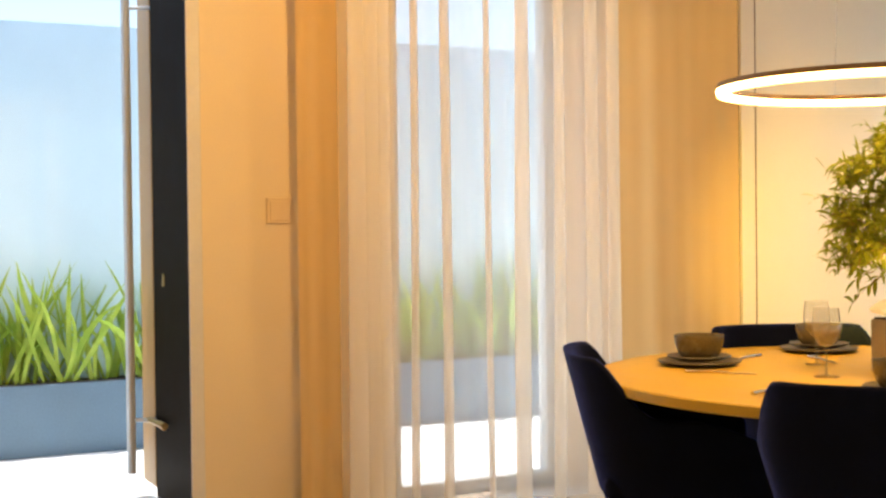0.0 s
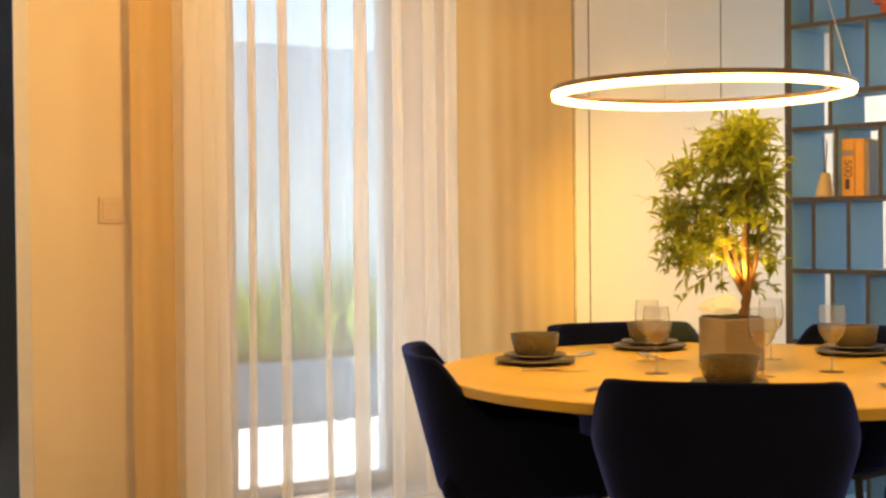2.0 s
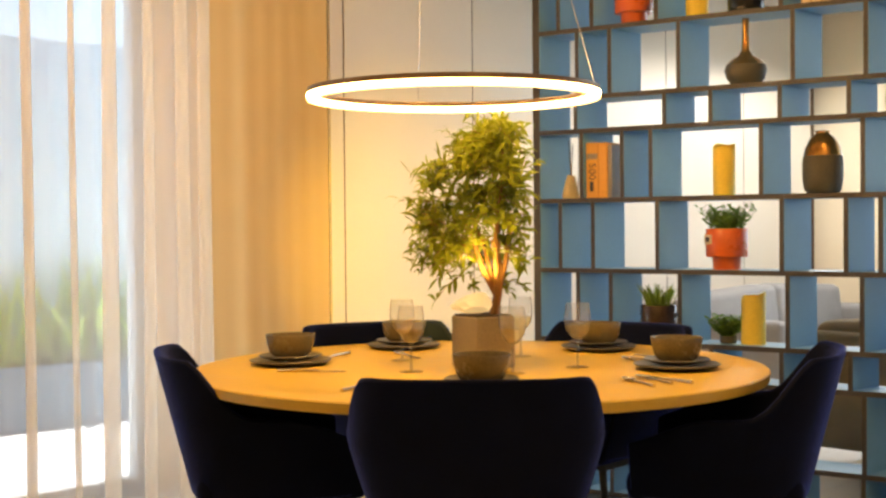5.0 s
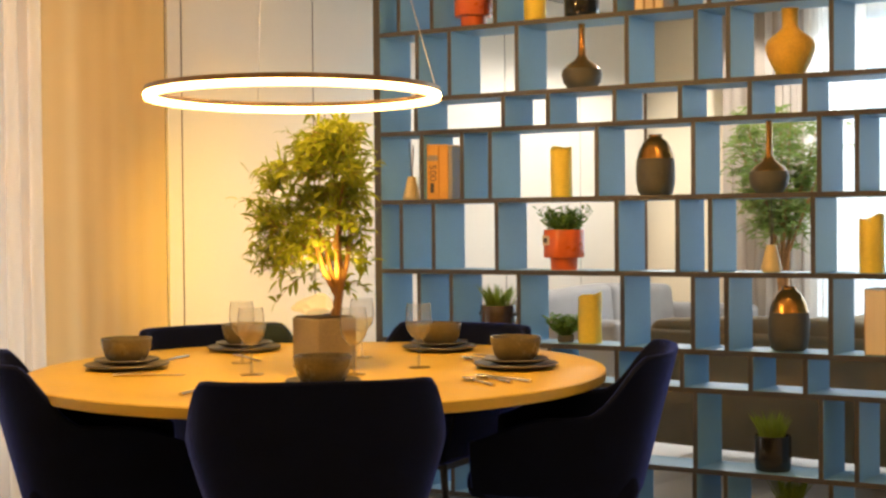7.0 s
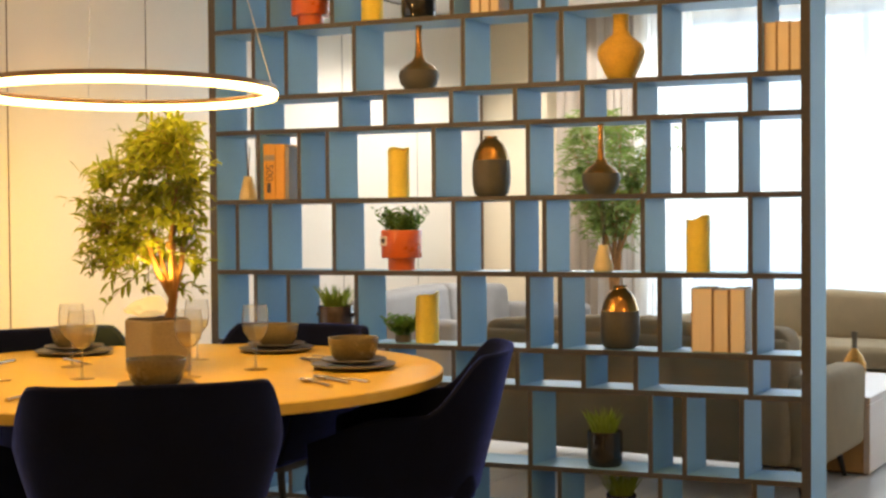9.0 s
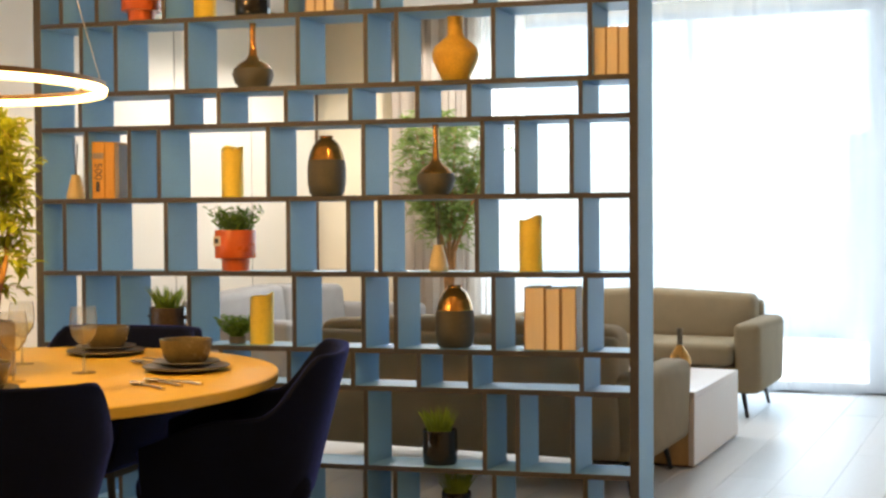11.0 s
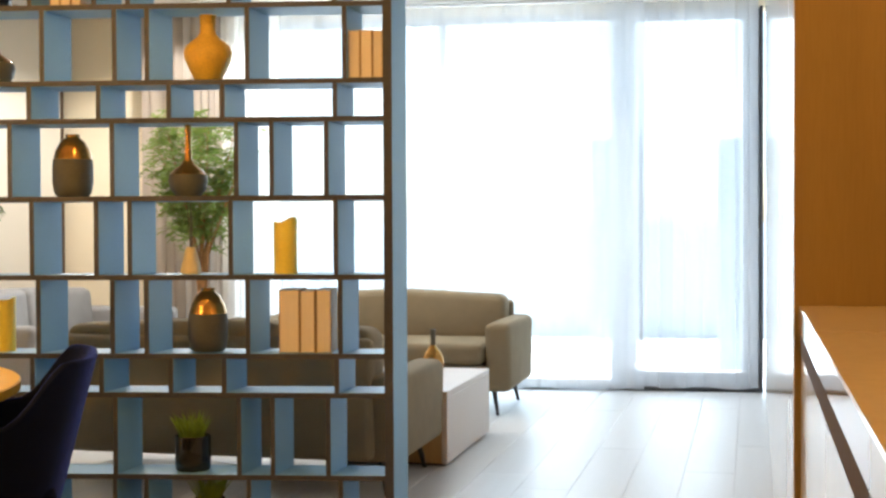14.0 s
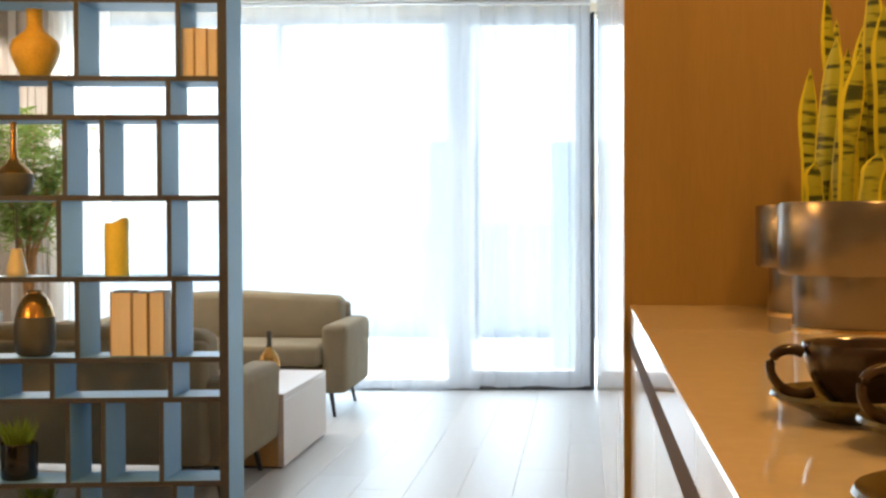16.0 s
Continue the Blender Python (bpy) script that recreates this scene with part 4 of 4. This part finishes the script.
bottle_vase(0.872, board_top(1.755), 0.172, 0.278)
bottle_vase(1.658, board_top(1.305), 0.156, 0.285)
jar_vase(1.193, board_top(1.305), 0.158, 0.248)
jar_vase(1.733, board_top(0.692), 0.156, 0.250)
ov = thing("ochre_vase", "ochre textured double-gourd vase on shelf", "vase", on_shelf(1.742, board_top(1.755)), 0, "vases on the shelf")
part("vessel", lathe([(0, 0), (0.045, 0), (0.052, 0.006), (0.074, 0.05), (0.091, 0.09), (0.095, 0.115), (0.086, 0.14), (0.060, 0.163), (0.038, 0.18), (0.031, 0.195), (0.031, 0.25), (0.034, 0.262), (0.026, 0.262), (0.025, 0.2)], 44), M["ochre"], ov, "", True)
candle(0.658, board_top(2.05), 0.095, 0.19, 1)
candle(0.775, board_top(1.305), 0.092, 0.205, 2)
candle(2.045, board_top(0.998), 0.092, 0.208, 3)
candle(0.901, board_top(0.692), 0.098, 0.20, 4)
potted("orange_pot", "orange stepped pot with green herbs on shelf", 0.362, board_top(2.05), step_pot(0.168, 0.17), M["orange"], 0.16, "herb", 31)
op = potted("orange_pot", "orange stepped pot with green herbs on shelf", 0.785, board_top(0.998), step_pot(0.172, 0.17), M["orange"], 0.16, "herb", 32)
lb = boxed((-0.052, -0.0872, 0.105), (-0.018, -0.0775, 0.145), 0.001)
part("price_label", lb, M["label"], op, "small paper label")
part("label_mark", boxed((-0.045, -0.0885, 0.115), (-0.027, -0.0872, 0.135)), M["ink"], op)
potted("black_pot", "glossy black pot with plant on top shelf", 0.872, board_top(2.05), plain_pot(0.148, 0.13), M["black_glaze"], 0.12, "grass", 33)
potted("bronze_pot", "dark bronze pot with grass and side handles on shelf", 0.471, board_top(0.692), plain_pot(0.156, 0.15), M["cup"], 0.14, "grass", 34, True)
potted("small_pot", "small pot with fresh green herbs on shelf", 0.790, board_top(0.692), plain_pot(0.07, 0.03), M["mattegrey"], 0.026, "herb", 35, tall=0.85)
potted("black_pot", "glossy black pot with grass on low shelf", 1.668, board_top(0.22), plain_pot(0.142, 0.138), M["black_glaze"], 0.13, "grass", 36)
potted("black_pot", "black pot with grass on the bottom shelf", 1.735, board_top(0.03), plain_pot(0.12, 0.08), M["black_glaze"], 0.075, "grass", 37)
for u, z, sticks in ((0.042, board_top(1.305), 0.16), (1.666, board_top(0.998), 0.17)):
    dv = thing("reed_diffuser", "cream ceramic bud vase with dark reeds on shelf", "vase", on_shelf(u, z), 0, "vases on the shelf")
    part("bottle", lathe([(0, 0), (0.036, 0), (0.041, 0.008), (0.040, 0.02), (0.020, 0.10), (0.019, 0.106), (0.014, 0.106), (0.014, 0.05), (0, 0.05)], 32), M["cream_wax"], dv, "", True)
    for k in range(4):
        a = k * 1.7
        part("reed", tube([(0, 0, 0.06), (0.012 * math.cos(a), 0.012 * math.sin(a), 0.11 + sticks * (0.8 + 0.07 * k))], 0.0015, 5), M["twig"], dv)
u = 0.146
book(u, board_top(1.305), 0.030, 0.236, 0.16, M["book_grey"], page_side=False)
book(u + 0.032, board_top(1.305), 0.058, 0.242, 0.17, M["book_orange"], page_side=False, title="500")
book(u + 0.092, board_top(1.305), 0.044, 0.240, 0.17, M["book_orange"], page_side=False)
book(u + 0.138, board_top(1.305), 0.020, 0.230, 0.16, M["book_grey"], page_side=False)
for k, (t, h) in enumerate(((0.080, 0.247), (0.058, 0.242), (0.058, 0.246))):
    book(2.045 + (0, 0.083, 0.146)[k], board_top(0.692), t, h, 0.17, M["book_cover"])
for k, (t, h) in enumerate(((0.046, 0.186), (0.046, 0.188), (0.040, 0.186))):
    book(2.328 - 0.006 + 0.047 * k, board_top(1.755), t, h, 0.17, M["book_cover"])
for k in range(3):
    book(1.148 + 0.042 * k, board_top(2.05), 0.04, 0.2, 0.16, M["book_cover"])

# ---- living room ----
def sofa(label, at, turn, width, material, depth=0.86, back_h=0.78, arm_h=0.61):
    s = thing("sofa", label, "sofa", at, turn, "sofas in the living room")
    w = width / 2
    part("seat_base", boxed((-w + 0.02, 0.03, 0.15), (w - 0.02, depth - 0.03, 0.31), 0.03, 3), material, s, "", True)
    for a, b in ((-w + 0.17, -0.004), (0.004, w - 0.17)):
        part("seat_cushion", boxed((a, 0.0, 0.315), (b, depth - 0.24, 0.45), 0.045, 4), material, s, "", True)
        bm = boxed((a - 0.03 if a < -0.1 else a, depth - 0.26, 0.42), (b + 0.02 if b > 0.1 else b, depth - 0.04, back_h), 0.05, 4)
        for v in bm.verts:
            v.co.z -= 0.035 * max(0, (abs(v.co.x) - 0.3) / (w - 0.47)) ** 2 - 0.02 * math.sin((v.co.x - a) / (b - a) * 3.1416) if v.co.z > 0.6 else 0
            v.co.y += 0.10 * (v.co.z - 0.45)
        part("back_cushion", bm, material, s, "", True)
    part("back_frame", boxed((-w + 0.13, depth - 0.06, 0.16), (w - 0.13, depth + 0.035, back_h - 0.07), 0.035, 4), material, s, "", True)
    for sx in (-1, 1):
        bm = boxed((min(sx * w, sx * (w - 0.165)), 0.0, 0.15), (max(sx * w, sx * (w - 0.165)), depth + 0.02, arm_h), 0.045, 4)
        for v in bm.verts:
            if v.co.z < 0.3:
                v.co.y += 0.03 if v.co.y < depth / 2 else -0.05
        part("armrest", bm, material, s, "", True)
        for y, k in ((0.10, -1), (depth - 0.10, 1)):
            part("leg", tube([(sx * (w - 0.12), y, 0.155), (sx * (w - 0.09), y + 0.035 * k, 0.0)], [0.017, 0.010], 10), M["blackmetal"], s)
    return s


sofa("taupe fabric sofa facing the shelf, back to the window", (-2.345, 7.88, 0), 0, 1.79, M["sofa"], 0.86, 0.75, 0.58)
sofa("taupe fabric sofa with its back to the shelf", (-2.37, 6.26, 0), 180, 1.78, M["sofa"], 0.82, 0.77, 0.535)
sofa("light grey sofa along the panelled wall", (-4.05, 7.75, 0), 90, 2.0, M["grey_sofa"], 0.85, 0.78)
ct = thing("coffee_table", "low sand-coloured block coffee table", "coffee table", (-1.46, 6.22, 0))
part("top", boxed((-0.62, 0, 0.340), (0, 1.05, 0.372), 0.003), M["block"], ct)
part("side_panel", boxed((-0.03, 0.0, 0.012), (0, 1.05, 0.339), 0.003), M["block"], ct)
part("side_panel", boxed((-0.62, 0.0, 0.012), (-0.59, 1.05, 0.339), 0.003), M["block"], ct)
part("front_panel", boxed((-0.589, 0.012, 0.012), (-0.031, 0.04, 0.339), 0.003), M["timber_edge"], ct, "honey timber front")
part("shadow_plinth", boxed((-0.58, 0.03, 0), (-0.02, 1.03, 0.012)), M["gap"], ct)
tv = thing("bottle_vase", "small amber bottle vase on the coffee table", "vase", (-1.735, 7.05, 0.372))
part("body", lathe([(0, 0), (0.048, 0), (0.058, 0.012), (0.064, 0.045), (0.062, 0.075), (0.045, 0.110), (0.022, 0.138), (0.016, 0.150)], 32), M["goldglaze"], tv, "", True)
part("neck", lathe([(0.016, 0.150), (0.0135, 0.17), (0.015, 0.232), (0.018, 0.239), (0.011, 0.239), (0.010, 0.16)], 24), M["mattegrey"], tv, "", True)
st = thing("side_table", "small dark side table between the sofas", "side table", (-2.55, 7.35, 0))
part("tabletop", boxed((-0.2, -0.2, 0.47), (0.2, 0.2, 0.495), 0.004), M["darkframe"], st)
part("body", boxed((-0.17, -0.17, 0.02), (0.17, 0.17, 0.469), 0.004), M["blackmetal"], st)

ts = thing("ceiling_spotlight", "small black spotlight on the ceiling near the window", "spotlight", (-4.9, 8.3, CEIL))
part("stem", tube([(0, 0, 0), (0, 0, -0.06)], 0.008, 8), M["blackmetal"], ts)
part("head", tube([(-0.03, 0.03, -0.06), (0.05, -0.05, -0.10)], [0.03, 0.036], 16), M["blackmetal"], ts)

tree = thing("indoor_tree", "tall feathery green tree in a pot beside the drapes", "tree", (-3.69, 8.32, 0))
part("pot", lathe([(0, 0), (0.14, 0), (0.18, 0.3), (0.17, 0.3), (0.16, 0.26), (0, 0.26)], 32), M["mattegrey"], tree, "", True)
rnd = random.Random(77)
wood, leaves = bmesh.new(), bmesh.new()
# stems: where each ends, sideways, away from the shelf and up
for k, (tx, ty, tz) in enumerate(((-0.36, 0.05, 1.80), (-0.22, -0.10, 1.92), (-0.05, 0.10, 1.98), (0.10, -0.08, 1.90), (0.22, 0.06, 1.80), (0.40, 0.0, 1.86), (-0.30, 0.1, 1.55), (0.16, 0.1, 1.60), (-0.12, -0.12, 1.50))):
    top = Vector((tx, ty, tz))
    foot = Vector((0.02 * math.cos(k), 0.02 * math.sin(k), 0.25))
    mid = Vector((0.12 * tx, 0.12 * ty, 1.0))
    bend = mid.lerp(top, 0.5) + Vector((0.05 * tx, 0, 0.06))
    tube([foot, mid, bend, top], [0.014, 0.011, 0.007, 0.002], 7, wood)
    for _ in range(44 if tx < 0.3 else 18):
        f = rnd.uniform(0.12, 1)
        c = mid.lerp(bend, 2 * f) if f < 0.5 else bend.lerp(top, 2 * f - 1)
        d = Vector((rnd.gauss(0, 1), rnd.gauss(0, 0.8), rnd.gauss(0.25, 0.7))).normalized() * rnd.uniform(0.08, 0.20)
        tip = c + d + Vector((0, 0, -0.05))
        if tip.x < -0.47 or tip.z < 0.85:
            continue
        tube([c, c.lerp(tip, 0.5) + Vector((0, 0, 0.03)), tip], [0.0022, 0.0016, 0.0008], 3, wood)
        for i in range(16):
            s = 0.15 + 0.85 * i / 15
            p = c.lerp(tip, s) + Vector((0, 0, 0.11 * s * (1 - s)))
            g = rnd.uniform(0, 6.28)
            ln = rnd.uniform(0.045, 0.085)
            blade(leaves, p, p + Vector((ln * math.cos(g), ln * math.sin(g), rnd.uniform(-0.05, 0.025))), rnd.uniform(0.008, 0.012), (0, 0, -0.025), 2, rnd.uniform(0, 3))
part("trunk", wood, M["bark"], tree, "slender trunk and branches", True)
part("crown", leaves, M["tree"], tree, "fine narrow green leaves")

# ---- on the bar counter ----
BAR = 1.045
def snake_leaf_material():
    m = shader("variegated_snake_leaf", (0.16, 0.19, 0.02), 0.4, vary=0.2, scale=30, bump=0.1)
    t = m.node_tree
    b = t.nodes["Principled BSDF"]
    tc = t.nodes.new("ShaderNodeTexCoord")
    uv = t.nodes.new("ShaderNodeUVMap")
    sep = t.nodes.new("ShaderNodeSeparateXYZ")
    t.links.new(uv.outputs[0], sep.inputs[0])
    wave = t.nodes.new("ShaderNodeTexNoise")
    mp = t.nodes.new("ShaderNodeMapping")
    mp.inputs["Scale"].default_value = (14, 14, 95)
    t.links.new(tc.outputs["Object"], mp.inputs[0])
    t.links.new(mp.outputs[0], wave.inputs["Vector"])
    wave.inputs["Scale"].default_value = 1.0
    band = t.nodes.new("ShaderNodeValToRGB")
    band.color_ramp.elements[0].position, band.color_ramp.elements[1].position = 0.38, 0.50
    band.color_ramp.elements[0].color, band.color_ramp.elements[1].color = (0.055, 0.075, 0.012, 1), (0.46, 0.47, 0.04, 1)
    t.links.new(wave.outputs["Fac"], band.inputs[0])
    edge = t.nodes.new("ShaderNodeMath")
    edge.operation = "GREATER_THAN"
    edge.inputs[1].default_value = 0.72
    t.links.new(sep.outputs["X"], edge.inputs[0])
    mix = t.nodes.new("ShaderNodeMixRGB")
    t.links.new(edge.outputs[0], mix.inputs[0])
    t.links.new(band.outputs[0], mix.inputs[1])
    mix.inputs[2].default_value = (0.78, 0.70, 0.04, 1)
    t.links.new(mix.outputs[0], b.inputs["Base Color"])
    return m


M["snake"] = snake_leaf_material()


def snake_leaf(base, height, width, lean, face, seed):
    rr = random.Random(seed)
    bm = bmesh.new()
    uvl = bm.loops.layers.uv.new("uv")
    n, cols = 16, 8
    d = Vector((math.cos(face), math.sin(face), 0))
    grid = []
    ph = rr.uniform(0, 6)
    for i in range(n + 1):
        s = i / n
        w = 0.82 * width * (0.62 + 0.38 * math.sin(min(1, s * 1.5) * math.pi / 2)) * (1 - max(0, (s - 0.72) / 0.28) ** 1.6) * (1 + 0.10 * math.sin(11 * s + ph)) + 0.0005
        c = Vector(base) + Vector((lean[0] * s * s, lean[1] * s * s, height * s))
        tw = 0.35 * math.sin(2.2 * s + ph)
        e = Vector((d.x * math.cos(tw) - d.y * math.sin(tw), d.x * math.sin(tw) + d.y * math.cos(tw), 0))
        nrm = Vector((-e.y, e.x, 0))
        grid.append([(bm.verts.new(c + e * w * (k / cols - 0.5) + nrm * 0.9 * w * (k / cols - 0.5) ** 2), abs(2 * k / cols - 1)) for k in range(cols + 1)])
    for a, b in zip(grid, grid[1:]):
        for k in range(cols):
            f = bm.faces.new((a[k][0], a[k + 1][0], b[k + 1][0], b[k][0]))
            for lp, val in zip(f.loops, (a[k][1], a[k + 1][1], b[k + 1][1], b[k][1])):
                lp[uvl].uv = (val, 0.5)
    return bm


def snake_plant(at, leaves, seed):
    p = thing("snake_plant", "yellow-edged snake plant in a stepped gunmetal pot", "potted plant", at, 0, "plants on the counter")
    part("lower_pot", lathe([(0, 0.004), (0.103, 0.004), (0.105, 0.008), (0.105, 0.082), (0, 0.082)], 56), M["gunmetal"], p, "", True)
    part("upper_pot", lathe([(0, 0.0822), (0.124, 0.0822), (0.128, 0.088), (0.128, 0.186), (0.126, 0.19), (0.121, 0.19), (0.119, 0.17), (0, 0.165)], 56), M["gunmetal"], p, "", True)
    part("base_ring", lathe([(0, 0), (0.107, 0), (0.107, 0.0039), (0, 0.0039)], 48), M["brass"], p, "thin brass ring")
    for k, (x, y, h, w, lx, ly, f) in enumerate(leaves):
        part("leaf", snake_leaf((x, y, 0.165), h, w, (lx, ly), f, seed + k), M["snake"], p, "", True)


# leaves: foot x, foot y, height, width, lean x, lean y, facing
snake_plant((0.42, 2.005, BAR), [(-0.082, -0.01, 0.226, 0.036, 0.0, 0, 0.1), (-0.060, 0.02, 0.275, 0.048, 0.022, 0, -0.3), (-0.032, -0.04, 0.250, 0.046, 0.020, 0, 0.15), (-0.03, 0.05, 0.37, 0.038, -0.018, 0, 0.4), (-0.078, -0.05, 0.085, 0.044, -0.002, 0, 0.3), (-0.012, -0.075, 0.097, 0.042, 0.019, 0, -0.2), (0.030, -0.03, 0.315, 0.052, -0.010, 0, 0.2), (0.022, 0.04, 0.40, 0.040, -0.004, 0, -0.4), (0.002, 0.02, 0.21, 0.036, 0.004, 0, 0.5), (0.06, -0.05, 0.17, 0.05, 0.01, 0, 0.0), (0.08, 0.0, 0.34, 0.05, 0.02, 0, 0.3), (0.05, 0.06, 0.37, 0.05, 0.01, 0, -0.2), (-0.045, -0.02, 0.165, 0.032, 0.005, 0, -0.5)], 100)
snake_plant((0.43, 2.335, BAR), [(0.03, 0.0, 0.30, 0.045, 0.0, 0, 0.2), (0.07, -0.03, 0.33, 0.05, 0.02, 0, -0.2), (0.05, 0.03, 0.36, 0.05, 0.02, 0, 0.4), (0.02, 0.05, 0.36, 0.04, 0.0, 0, 0.0)], 140)


def cup_and_saucer(x, y, turn):
    s = thing("saucer", "moss-brown glazed saucer on the worktop", "saucer", (x, y, BAR), turn, "coffee cups")
    part("dish", lathe([(0, 0.0), (0.042, 0.0), (0.045, 0.004), (0.070, 0.014), (0.077, 0.019), (0.075, 0.022), (0.05, 0.011), (0.03, 0.008), (0, 0.008)], 48), M["saucer"], s, "", True)
    c = thing("cup", "dark brown glazed coffee cup on its saucer", "cup", (x, y, BAR + 0.0085), turn, "coffee cups")
    part("body", lathe([(0, 0), (0.026, 0), (0.028, 0.004), (0.037, 0.012), (0.046, 0.028), (0.0505, 0.045), (0.0515, 0.052), (0.0505, 0.0535), (0.0485, 0.052), (0.047, 0.044), (0.042, 0.028), (0.033, 0.014), (0.02, 0.007), (0, 0.006)], 48), M["cup"], c, "", True)
    pts, rad = [], []
    for k in range(19):
        a = radians(62 + 236 * k / 18)
        pts.append((-0.058 + 0.0205 * math.cos(a) - 0.005 * math.sin(a), 0, 0.030 + 0.0185 * math.sin(a)))
        rad.append(0.0038 + 0.0012 * abs(k - 9) / 9)
    part("handle", tube(pts, rad, 12), M["cup"], c, "", True)


cup_and_saucer(0.229, 1.085, 8)
cup_and_saucer(0.270, 0.945, 12)
cup_and_saucer(0.215, 0.685, -105)

# ---- floorboards ----
rnd = random.Random(9)
WIDE = 0.239
shapes = {}
k0 = -22
for k in range(k0, 11):
    x0 = -0.076 + WIDE * k
    if x0 + WIDE > 2.5 or x0 < -5.3:
        continue
    y = -3.6 - rnd.uniform(0, 1.6)
    while y < 9.58:
        ln = rnd.choice((1.9, 2.2, 2.5))
        a, b = max(y, -3.6), min(y + ln, 9.58)
        y += ln
        if b - a < 0.1:
            continue
        key = (round(b - a, 2))
        if key not in shapes:
            bm = boxed((0.0004, 0.0004, -0.014), (WIDE - 0.0004, b - a - 0.0004, 0.0), 0.0021)
            me = bpy.data.meshes.new("floorboard")
            bm.to_mesh(me)
            bm.free()
            me.materials.append(M["oak"])
            shapes[key] = me
        ob = new("floorboard", shapes[key])
        ob.parent = floor
        ob.location = (x0, a, 0)
